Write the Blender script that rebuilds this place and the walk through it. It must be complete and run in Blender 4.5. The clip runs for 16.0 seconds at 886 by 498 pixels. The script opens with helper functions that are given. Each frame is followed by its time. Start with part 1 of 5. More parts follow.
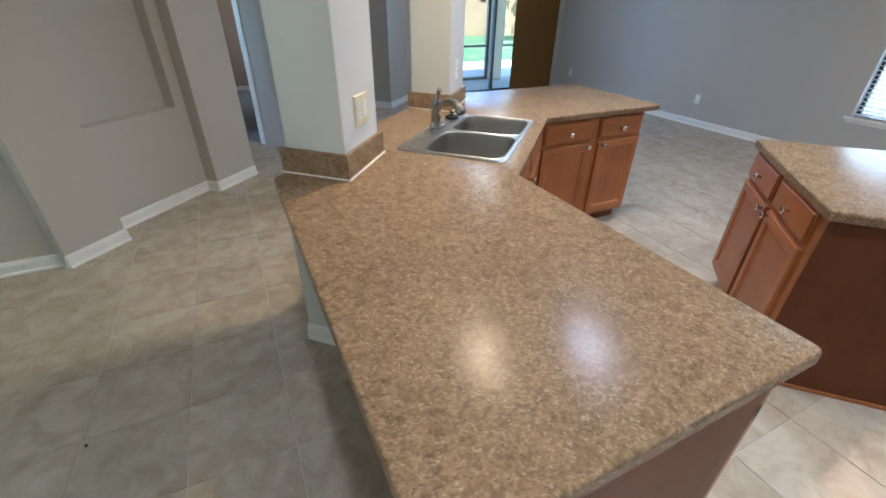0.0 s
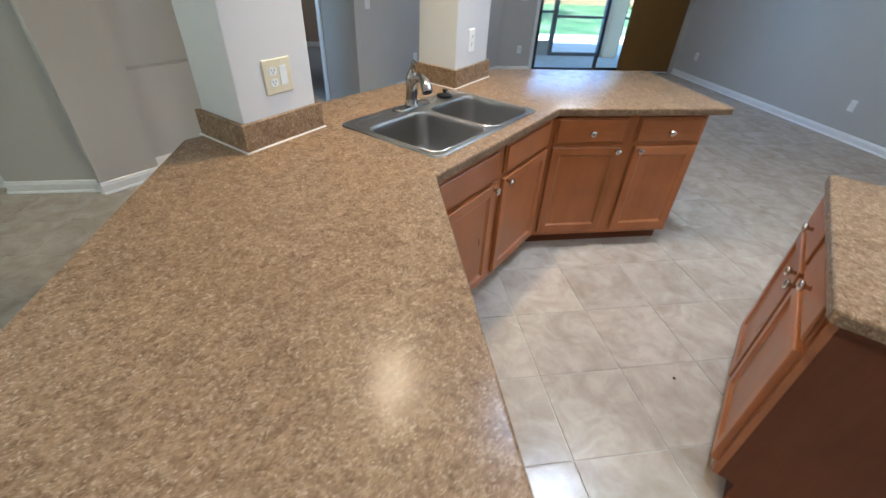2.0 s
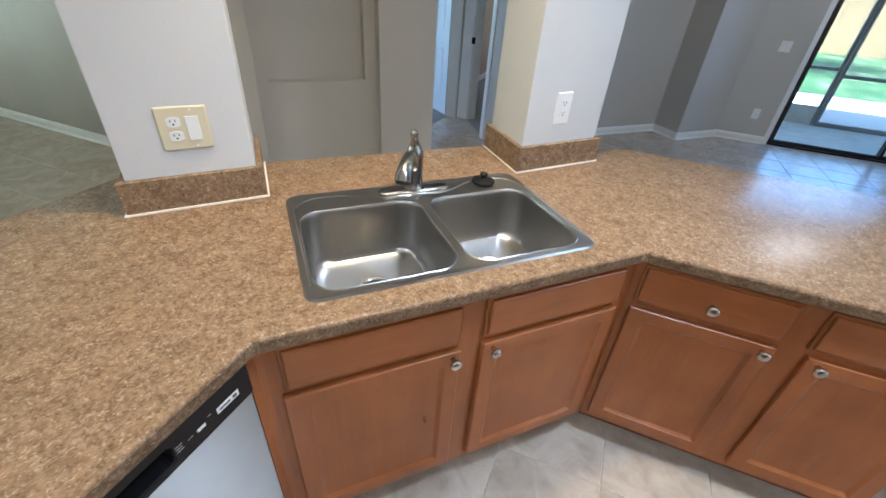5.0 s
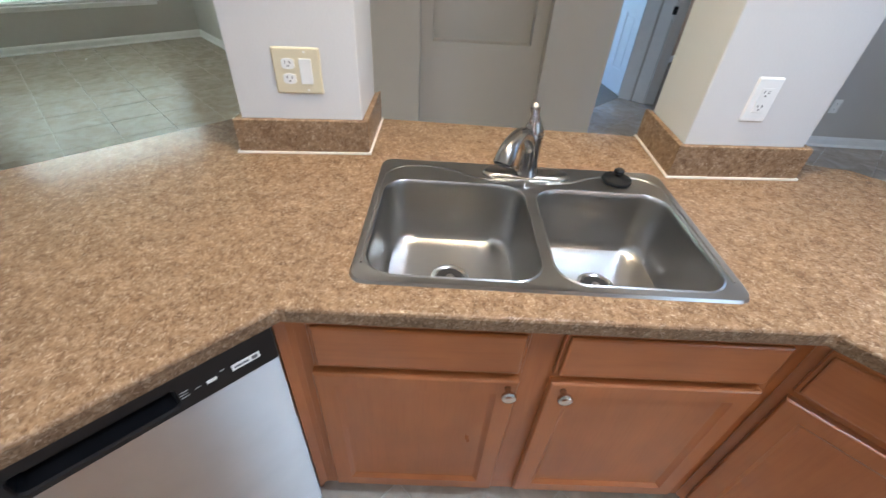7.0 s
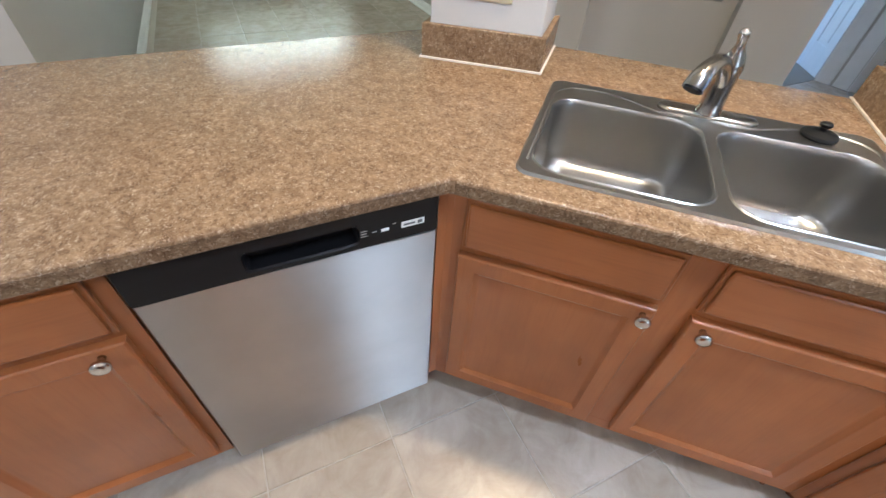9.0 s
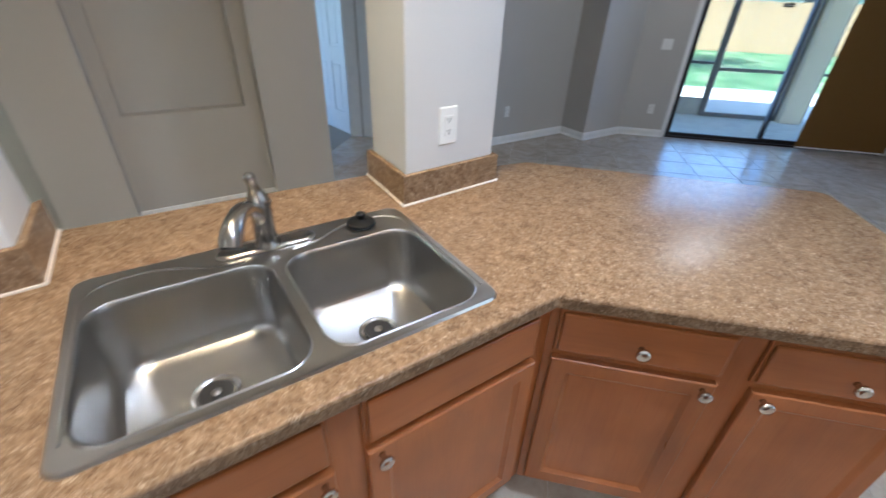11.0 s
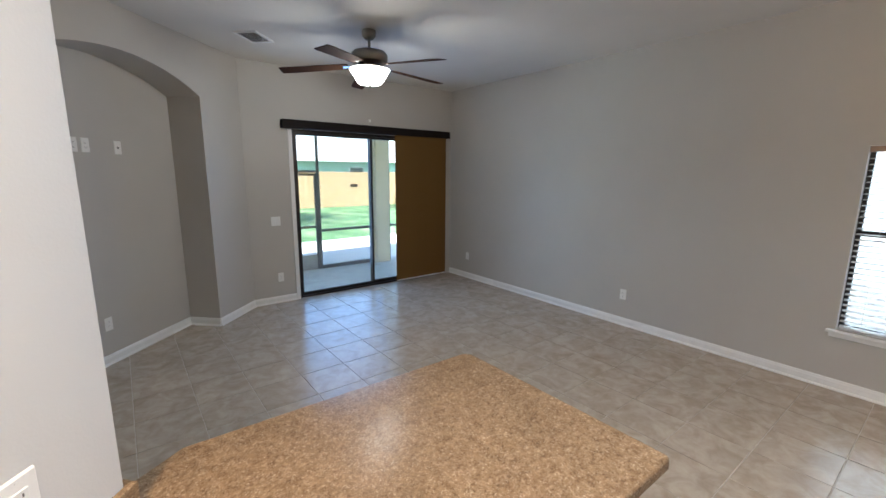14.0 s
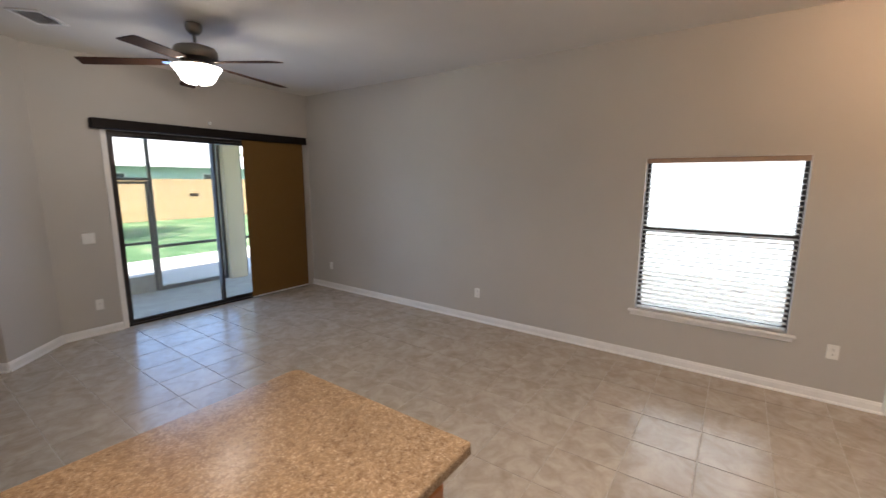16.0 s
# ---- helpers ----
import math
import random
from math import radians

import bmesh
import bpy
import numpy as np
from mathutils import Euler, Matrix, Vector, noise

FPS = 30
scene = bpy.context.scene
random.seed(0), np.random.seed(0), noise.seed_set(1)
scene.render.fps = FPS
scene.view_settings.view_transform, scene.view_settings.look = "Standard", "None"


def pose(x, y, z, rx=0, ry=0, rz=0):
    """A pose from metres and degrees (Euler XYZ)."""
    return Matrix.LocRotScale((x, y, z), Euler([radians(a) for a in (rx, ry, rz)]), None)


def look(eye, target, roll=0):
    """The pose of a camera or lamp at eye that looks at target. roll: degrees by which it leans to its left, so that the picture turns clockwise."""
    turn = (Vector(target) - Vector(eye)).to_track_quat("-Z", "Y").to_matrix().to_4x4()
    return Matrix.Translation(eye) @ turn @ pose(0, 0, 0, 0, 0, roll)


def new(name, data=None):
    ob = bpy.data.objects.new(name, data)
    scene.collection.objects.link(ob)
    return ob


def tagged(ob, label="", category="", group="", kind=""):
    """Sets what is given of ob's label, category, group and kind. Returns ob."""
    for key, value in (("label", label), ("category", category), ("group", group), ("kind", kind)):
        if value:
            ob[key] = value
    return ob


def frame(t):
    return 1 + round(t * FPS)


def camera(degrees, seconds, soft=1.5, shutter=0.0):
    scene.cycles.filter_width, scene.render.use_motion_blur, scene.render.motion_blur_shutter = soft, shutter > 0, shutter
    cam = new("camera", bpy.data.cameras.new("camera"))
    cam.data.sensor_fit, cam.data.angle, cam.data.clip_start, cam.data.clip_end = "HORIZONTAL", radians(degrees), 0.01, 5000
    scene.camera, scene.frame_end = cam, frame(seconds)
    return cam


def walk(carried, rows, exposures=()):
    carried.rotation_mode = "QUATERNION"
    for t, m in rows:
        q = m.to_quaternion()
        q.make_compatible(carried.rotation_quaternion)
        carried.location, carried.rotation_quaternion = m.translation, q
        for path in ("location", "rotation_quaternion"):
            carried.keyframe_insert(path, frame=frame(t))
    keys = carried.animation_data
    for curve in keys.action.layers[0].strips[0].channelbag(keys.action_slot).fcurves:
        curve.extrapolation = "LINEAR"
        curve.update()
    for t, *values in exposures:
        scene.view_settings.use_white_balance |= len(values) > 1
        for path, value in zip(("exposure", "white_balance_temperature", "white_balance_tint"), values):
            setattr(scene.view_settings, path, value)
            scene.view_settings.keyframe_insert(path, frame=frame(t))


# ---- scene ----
cam = camera(93.8, 16.0, 1.5, 0.3)
PATH = [
    (0, (0.183, 0.146, 1.538), (0.942, 1.686, 0.511), 0.9),
    (0.5, (0.393, 0.152, 1.496), (1.185, 1.595, 0.361), 1.6),
    (1, (0.596, 0.159, 1.516), (1.268, 1.621, 0.328), 2.1),
    (1.5, (0.802, 0.141, 1.521), (1.293, 1.69, 0.355), 2.4),
    (2, (1.012, 0.188, 1.533), (1.291, 1.801, 0.384), 2.9),
    (2.5, (1.207, 0.36, 1.541), (1.25, 2.035, 0.432), 2.7),
    (3, (1.329, 0.521, 1.545), (1.212, 2.19, 0.448), 2.9),
    (3.5, (1.516, 0.62, 1.558), (1.267, 2.282, 0.474), 3.2),
    (4, (1.618, 0.75, 1.562), (1.253, 2.389, 0.474), 3.5),
    (4.2, (1.628, 0.832, 1.557), (1.222, 2.46, 0.467), 3.7),
    (4.7, (1.721, 0.987, 1.559), (1.201, 2.577, 0.463), 4.0),
    (5.2, (1.763, 1.159, 1.555), (1.131, 2.693, 0.439), 4.3),
    (5.7, (1.775, 1.3, 1.544), (1.024, 2.757, 0.398), 4.4),
    (6.3, (1.777, 1.361, 1.524), (0.866, 2.686, 0.334), 4.2),
    (6.5, (1.782, 1.364, 1.519), (0.822, 2.638, 0.313), 4.1),
    (7, (1.783, 1.333, 1.495), (0.692, 2.46, 0.254), 3.8),
    (7.5, (1.764, 1.251, 1.454), (0.575, 2.209, 0.162), 3.9),
    (8, (1.791, 1.209, 1.427), (0.537, 1.974, 0.069), 4.1),
    (8.2, (1.827, 1.214, 1.417), (0.563, 1.925, 0.04), 4.4),
    (8.7, (1.836, 1.173, 1.397), (0.552, 1.809, 0.001), 4.4),
    (9.2, (1.833, 1.159, 1.398), (0.563, 1.898, 0.042), 3.9),
    (9.7, (1.824, 1.182, 1.417), (0.642, 2.163, 0.136), 3.3),
    (10.3, (1.818, 1.277, 1.458), (0.928, 2.632, 0.286), 2.7),
    (10.5, (1.817, 1.302, 1.471), (1.068, 2.769, 0.338), 2.5),
    (11, (1.819, 1.438, 1.514), (1.503, 3.115, 0.47), 2.2),
    (11.5, (1.846, 1.631, 1.531), (1.959, 3.4, 0.604), 1.4),
    (12, (1.837, 1.759, 1.583), (2.345, 3.519, 0.781), 1.3),
    (12.5, (1.775, 1.826, 1.651), (2.585, 3.528, 0.981), 0.9),
    (13, (1.763, 1.846, 1.695), (2.774, 3.487, 1.16), 0.6),
    (13.5, (1.748, 1.834, 1.734), (2.879, 3.425, 1.301), 0.4),
    (14, (1.767, 1.819, 1.745), (2.973, 3.372, 1.381), 0.4),
    (14.5, (1.782, 1.799, 1.751), (3.051, 3.309, 1.422), 0.3),
    (15, (1.799, 1.772, 1.754), (3.144, 3.218, 1.438), 0.2),
    (15.5, (1.85, 1.721, 1.754), (3.306, 3.055, 1.436), 0.2),
    (16, (1.93, 1.642, 1.755), (3.538, 2.785, 1.426), 0.3),
]
EXPOSURES = [(0.0, 2.35, 5080, 5), (4.0, 2.43, 5010, 4), (6.5, 2.42, 5020, 6), (8.0, 2.60, 5180, 8), (10.5, 2.42, 5020, 7), (11.5, 2.27, 5300, 7), (12.5, 2.23, 5600, 7), (14.5, 2.41, 5980, 10), (16.0, 2.25, 6560, 15)]
walk(cam, [(t, look(eye, target, roll)) for t, eye, target, roll in PATH], EXPOSURES)

SKY, SUN = 0.15, 5.0

# ---------------------------------------------------------------- world, sun, lamps
world = bpy.data.worlds.new("sky_world")
scene.world = world
world.use_nodes = True
wn = world.node_tree.nodes
sky = wn.new("ShaderNodeTexSky")
sky.sky_type = "NISHITA"
sky.sun_disc = False
sky.sun_elevation = radians(59)
sky.sun_rotation = radians(214)
wn["Background"].inputs[1].default_value = SKY
world.node_tree.links.new(sky.outputs[0], wn["Background"].inputs[0])

sun_data = bpy.data.lights.new("sun", "SUN")
sun_data.energy = SUN
sun_data.angle = radians(0.5)
sun_data.color = (1.0, 0.95, 0.87)
sun = new("sun", sun_data)
sun.matrix_world = look((-12, -18, 36), (0.0, 0, 0))


def disc_lamp(name, place, radius, watts, colour):
    d = bpy.data.lights.new(name, "AREA")
    d.shape, d.size, d.energy, d.color, d.spread = "DISK", radius * 2, watts, colour, radians(150)
    ob = new(name, d)
    ob.matrix_world = look(place, (place[0], place[1] + 0.001, place[2] - 1))
    return ob


def point_lamp(name, place, radius, watts, colour):
    d = bpy.data.lights.new(name, "POINT")
    d.shadow_soft_size, d.energy, d.color = radius, watts, colour
    ob = new(name, d)
    ob.location = place
    return ob


def window_lamp(name, place, target, w, h, watts, colour):
    d = bpy.data.lights.new(name, "AREA")
    d.shape, d.size, d.size_y, d.energy, d.color = "RECTANGLE", w, h, watts, colour
    ob = new(name, d)
    ob.matrix_world = look(place, target)
    return ob


CEIL = 3.05
CAN_WARM, CAN_WHITE = (1.32, 2.18), (2.57, 1.98)
# Two unseen cans at the rear, added to brighten the kitchen.
CANS_UNSEEN = ((0.30, -0.80), (3.00, -0.75))
FAN = (3.78, 5.57)
disc_lamp("can_bulb", (*CAN_WARM, CEIL - 0.012), 0.08, 7.2, (1.0, 0.69, 0.37))
disc_lamp("can_bulb", (*CAN_WHITE, CEIL - 0.012), 0.08, 5.8, (0.95, 0.97, 1.0))
for place, watts in zip(CANS_UNSEEN, (6.4, 8.0)):
    disc_lamp("can_bulb", (*place, CEIL - 0.012), 0.085, watts, (1.0, 0.93, 0.82))
point_lamp("fan_bulb", (*FAN, 2.575), 0.16, 4.6, (1.0, 0.95, 0.86))
point_lamp("dome_bulb", (5.2, 0.45, 2.93), 0.05, 7.4, (1.0, 0.58, 0.32))
window_lamp("sky_light", (6.5, 1.8, 1.25), (0, 1.8, 0.9), 1.1, 1.4, 4.0, (0.80, 0.90, 1.0))
window_lamp("sky_light", (-5.6, 1.9, 1.25), (0, 1.9, 0.9), 2.1, 1.4, 58.0, (1.0, 0.97, 0.70))
window_lamp("sky_light", (4.4, 7.64, 1.25), (4.4, 0, 0.4), 1.4, 2.0, 5.4, (0.25, 0.49, 1.0))
# Added warm lamp at an invented opening, to brighten the dim room.
window_lamp("sky_light", (1.15, 8.5, 1.3), (-0.6, 8.3, 1.0), 1.1, 1.3, 1.6, (1.0, 0.9, 0.78))
window_lamp("sky_light", (-3.42, 5.75, 1.3), (0, 6.2, 1.0), 1.4, 1.3, 7, (0.58, 0.78, 1.0))

# ---------------------------------------------------------------- materials


def material(name, rough=0.5, metal=0.0, spec=0.5):
    m = bpy.data.materials.new(name)
    m.use_nodes = True
    b = m.node_tree.nodes["Principled BSDF"]
    b.inputs["Roughness"].default_value = rough
    b.inputs["Metallic"].default_value = metal
    b.inputs["Specular IOR Level"].default_value = spec
    return m, m.node_tree.nodes, m.node_tree.links, b


def coords(n, l, scale=(1, 1, 1), rot=(0, 0, 0), space="Object"):
    tc, mp = n.new("ShaderNodeTexCoord"), n.new("ShaderNodeMapping")
    mp.inputs["Scale"].default_value = scale
    mp.inputs["Rotation"].default_value = rot
    l.new(tc.outputs[space], mp.inputs[0])
    return mp.outputs[0]


def world_coords(n, l, scale=(1, 1, 1)):
    g, mp = n.new("ShaderNodeNewGeometry"), n.new("ShaderNodeMapping")
    mp.inputs["Scale"].default_value = scale
    l.new(g.outputs["Position"], mp.inputs[0])
    return mp.outputs[0]


def noise_tex(n, l, vec, scale, detail=3.0, rough=0.55, dist=0.0):
    t = n.new("ShaderNodeTexNoise")
    t.inputs["Scale"].default_value = scale
    t.inputs["Detail"].default_value = detail
    t.inputs["Roughness"].default_value = rough
    t.inputs["Distortion"].default_value = dist
    if vec is not None:
        l.new(vec, t.inputs["Vector"])
    return t.outputs["Fac"]


def ramp(n, l, fac, stops):
    r = n.new("ShaderNodeValToRGB")
    e = r.color_ramp.elements
    while len(e) < len(stops):
        e.new(0.5)
    for el, (p, c) in zip(e, stops):
        el.position = p
        el.color = (*c, 1) if len(c) == 3 else c
    l.new(fac, r.inputs[0])
    return r.outputs[0]


def mix(n, l, fac, a, b, kind="MIX"):
    m = n.new("ShaderNodeMix")
    m.data_type, m.blend_type = "RGBA", kind
    for sock, v in ((m.inputs[0], fac), (m.inputs[6], a), (m.inputs[7], b)):
        if isinstance(v, (int, float)):
            sock.default_value = v
        elif isinstance(v, tuple):
            sock.default_value = (*v, 1)
        else:
            l.new(v, sock)
    return m.outputs[2]


def bump(n, l, b, height, strength, dist=0.002):
    k = n.new("ShaderNodeBump")
    k.inputs["Strength"].default_value = strength
    k.inputs["Distance"].default_value = dist
    l.new(height, k.inputs["Height"])
    l.new(k.outputs[0], b.inputs["Normal"])


def map_range(n, l, fac, lo, hi):
    m = n.new("ShaderNodeMapRange")
    m.inputs["To Min"].default_value, m.inputs["To Max"].default_value = lo, hi
    l.new(fac, m.inputs[0])
    return m.outputs[0]


def paint(name, colour, rough=0.6, texture=0.25, var=0.04):
    """Rolled wall paint with a light orange-peel and faint scuffs."""
    m, n, l, b = material(name, rough, 0, 0.35)
    v = world_coords(n, l)
    big = noise_tex(n, l, v, 0.9, 4)
    fine = noise_tex(n, l, v, 140, 2)
    lo = tuple(c * (1 - var) for c in colour)
    hi = tuple(min(1, c * (1 + var)) for c in colour)
    l.new(ramp(n, l, big, [(0.3, lo), (0.7, hi)]), b.inputs["Base Color"])
    bump(n, l, b, fine, texture, 0.0015)
    return m


def plain(name, colour, rough=0.4, metal=0.0, var=0.06, scale=30, bumps=0.05, spec=0.5):
    m, n, l, b = material(name, rough, metal, spec)
    v = coords(n, l)
    f = noise_tex(n, l, v, scale, 3)
    l.new(ramp(n, l, f, [(0.3, tuple(c * (1 - var) for c in colour)), (0.7, tuple(min(1, c * (1 + var)) for c in colour))]), b.inputs["Base Color"])
    l.new(map_range(n, l, f, max(0.02, rough - 0.06), min(1, rough + 0.06)), b.inputs["Roughness"])
    bump(n, l, b, f, bumps, 0.0008)
    return m


def laminate_material(tone_by=1.0):
    m, n, l, b = material("granite_look_laminate", 0.26, 0, 0.15)
    v = world_coords(n, l)
    warp = noise_tex(n, l, v, 30, 2)
    add = n.new("ShaderNodeVectorMath")
    add.operation = "MULTIPLY_ADD"
    add.inputs[1].default_value = (0.02, 0.02, 0.02)
    l.new(warp, add.inputs[0])
    l.new(v, add.inputs[2])
    flecks = noise_tex(n, l, add.outputs[0], 96, 4, 0.62, 0.6)
    crumbs = noise_tex(n, l, add.outputs[0], 190, 3, 0.6)
    patch = noise_tex(n, l, add.outputs[0], 27, 3, 0.6, 0.8)
    cloud = noise_tex(n, l, v, 7, 3)
    chips = n.new("ShaderNodeTexVoronoi")
    chips.inputs["Scale"].default_value = 128
    l.new(add.outputs[0], chips.inputs["Vector"])
    split = n.new("ShaderNodeSeparateColor")
    l.new(chips.outputs["Color"], split.inputs[0])
    chip = ramp(n, l, split.outputs[0], [(0.0, (0.120, 0.073, 0.040)), (0.22, (0.190, 0.121, 0.068)), (0.58, (0.255, 0.167, 0.095)), (0.82, (0.310, 0.214, 0.127)), (0.95, (0.46, 0.355, 0.245))])
    base = ramp(n, l, flecks, [(0.30, (0.150, 0.094, 0.053)), (0.44, (0.222, 0.143, 0.081)), (0.56, (0.268, 0.177, 0.102)), (0.70, (0.335, 0.232, 0.140))])
    base = mix(n, l, 0.24, base, chip)
    base = mix(n, l, 0.62, base, ramp(n, l, patch, [(0.34, (0.66, 0.62, 0.58)), (0.5, (1, 1, 1)), (0.66, (1.18, 1.18, 1.16))]), "MULTIPLY")
    worms = noise_tex(n, l, add.outputs[0], 112, 2, 0.5, 1.8)
    pale = ramp(n, l, worms, [(0.585, (0, 0, 0)), (0.665, (0.56, 0.56, 0.56))])
    base = mix(n, l, pale, base, (0.54, 0.425, 0.30))
    dark = ramp(n, l, crumbs, [(0.36, (0.36, 0.29, 0.23)), (0.45, (1, 1, 1))])
    col = mix(n, l, 0.5, base, dark, "MULTIPLY")
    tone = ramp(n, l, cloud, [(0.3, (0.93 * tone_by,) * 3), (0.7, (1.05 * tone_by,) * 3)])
    col = mix(n, l, 1.0, col, tone, "MULTIPLY")
    l.new(col, b.inputs["Base Color"])
    l.new(map_range(n, l, crumbs, 0.20, 0.31), b.inputs["Roughness"])
    bump(n, l, b, crumbs, 0.12, 0.0006)
    return m


def tile_material():
    m, n, l, b = material("beige_floor_tile", 0.35, 0, 0.5)
    info = n.new("ShaderNodeObjectInfo")
    geo = n.new("ShaderNodeNewGeometry")
    rnd = n.new("ShaderNodeMath")
    rnd.operation = "ADD"
    l.new(info.outputs["Random"], rnd.inputs[0])
    l.new(geo.outputs["Random Per Island"], rnd.inputs[1])
    shift = n.new("ShaderNodeVectorMath")
    shift.operation = "MULTIPLY_ADD"
    comb = n.new("ShaderNodeCombineXYZ")
    l.new(rnd.outputs[0], comb.inputs[0])
    l.new(rnd.outputs[0], comb.inputs[2])
    shift.inputs[1].default_value = (37.0, 21.0, 53.0)
    l.new(comb.outputs[0], shift.inputs[0])
    l.new(geo.outputs["Position"], shift.inputs[2])
    v = shift.outputs[0]
    cloud = noise_tex(n, l, v, 5.5, 5, 0.62, 0.9)
    veins = noise_tex(n, l, v, 8, 4, 0.58, 1.6)
    grit = noise_tex(n, l, v, 190, 2)
    col = ramp(n, l, cloud, [(0.28, (0.355, 0.298, 0.237)), (0.45, (0.415, 0.358, 0.292)), (0.58, (0.475, 0.415, 0.345)), (0.75, (0.515, 0.46, 0.395))])
    vein = ramp(n, l, veins, [(0.34, (0.70, 0.64, 0.56)), (0.54, (1, 1, 1))])
    col = mix(n, l, 0.27, col, vein, "MULTIPLY")
    per = ramp(n, l, info.outputs["Random"], [(0.0, (0.95, 0.95, 0.95)), (1.0, (1.05, 1.04, 1.03))])
    col = mix(n, l, 1.0, col, per, "MULTIPLY")
    l.new(col, b.inputs["Base Color"])
    l.new(map_range(n, l, veins, 0.20, 0.29), b.inputs["Roughness"])
    both = n.new("ShaderNodeMath")
    both.operation = "ADD"
    l.new(cloud, both.inputs[0])
    l.new(grit, both.inputs[1])
    bump(n, l, b, both.outputs[0], 0.05, 0.0015)
    return m


def wood_material(name, dark, mid, light, axis=2, rough=0.35, scale=1.0):
    m, n, l, b = material(name, rough, 0, 0.45)
    s = [14.0 * scale] * 3
    s[axis] = 2.6 * scale
    v = coords(n, l, tuple(s))
    grain = noise_tex(n, l, v, 1.0, 5, 0.6, 0.5)
    s2 = [150.0] * 3
    s2[axis] = 6
    pores = noise_tex(n, l, coords(n, l, tuple(s2)), 1.0, 2)
    blotch = noise_tex(n, l, coords(n, l), 4.0, 3)
    info = n.new("ShaderNodeObjectInfo")
    col = ramp(n, l, grain, [(0.0, dark), (0.5, mid), (1.0, light)])
    col = mix(n, l, 0.16, col, ramp(n, l, pores, [(0.35, (0.62, 0.55, 0.5)), (0.5, (1, 1, 1))]), "MULTIPLY")
    col = mix(n, l, 0.8, col, ramp(n, l, blotch, [(0.3, (0.82, 0.80, 0.78)), (0.7, (1.14, 1.14, 1.14))]), "MULTIPLY")
    col = mix(n, l, 1.0, col, ramp(n, l, info.outputs["Random"], [(0, (0.93, 0.93, 0.93)), (1, (1.07, 1.06, 1.05))]), "MULTIPLY")
    l.new(col, b.inputs["Base Color"])
    l.new(map_range(n, l, grain, rough - 0.06, rough + 0.1), b.inputs["Roughness"])
    bump(n, l, b, pores, 0.06, 0.0006)
    return m


def brushed_metal(name, colour, rough=0.28, stretch=(3, 300, 300), aniso=0.0, spread=0.07):
    m, n, l, b = material(name, rough, 1.0)
    f = noise_tex(n, l, coords(n, l, stretch), 1.0, 2)
    big = noise_tex(n, l, coords(n, l), 6, 3)
    l.new(ramp(n, l, big, [(0.3, tuple(c * 0.9 for c in colour)), (0.7, colour)]), b.inputs["Base Color"])
    l.new(map_range(n, l, f, rough - spread, rough + spread), b.inputs["Roughness"])
    b.inputs["Anisotropic"].default_value = aniso
    bump(n, l, b, f, 0.002, 0.0001)
    return m


def glass_material(name="clear_glass"):
    m, n, l, b = material(name, 0.02, 0, 0.5)
    n.remove(b)
    out = n["Material Output"]
    tr, gl, mx, fr = n.new("ShaderNodeBsdfTransparent"), n.new("ShaderNodeBsdfGlossy"), n.new("ShaderNodeMixShader"), n.new("ShaderNodeFresnel")
    tr.inputs[0].default_value = (0.93, 0.96, 0.95, 1)
    gl.inputs["Roughness"].default_value = 0.02
    fr.inputs[0].default_value = 1.35
    l.new(fr.outputs[0], mx.inputs[0])
    l.new(tr.outputs[0], mx.inputs[1])
    l.new(gl.outputs[0], mx.inputs[2])
    l.new(mx.outputs[0], out.inputs[0])
    return m


def lit_material(name, colour, strength):
    m, n, l, b = material(name, 0.4)
    b.inputs["Base Color"].default_value = (0.85, 0.85, 0.85, 1)
    b.inputs["Emission Color"].default_value = (*colour, 1)
    b.inputs["Emission Strength"].default_value = strength
    return m


def screen_material():
    """Fly screen: a fine mesh, lightened to add haze, that lets most of the light through."""
    m, n, l, b = material("fly_screen", 0.8)
    n.remove(b)
    out = n["Material Output"]
    tr, di, mx = n.new("ShaderNodeBsdfTransparent"), n.new("ShaderNodeBsdfDiffuse"), n.new("ShaderNodeMixShader")
    di.inputs[0].default_value = (0.30, 0.32, 0.33, 1)
    mx.inputs[0].default_value = 0.2
    l.new(tr.outputs[0], mx.inputs[1])
    l.new(di.outputs[0], mx.inputs[2])
    l.new(mx.outputs[0], out.inputs[0])
    return m


def grass_material():
    m, n, l, b = material("lawn_grass", 0.8, 0, 0.2)
    v = world_coords(n, l)
    a, c = noise_tex(n, l, v, 1.2, 4), noise_tex(n, l, v, 30, 4)
    col = ramp(n, l, a, [(0.32, (0.06, 0.13, 0.055)), (0.52, (0.10, 0.19, 0.085)), (0.66, (0.26, 0.30, 0.18))])
    col = mix(n, l, 0.6, col, ramp(n, l, c, [(0.35, (0.5, 0.5, 0.45)), (0.65, (1.3, 1.3, 1.2))]), "MULTIPLY")
    l.new(col, b.inputs["Base Color"])
    bump(n, l, b, c, 0.6, 0.03)
    return m


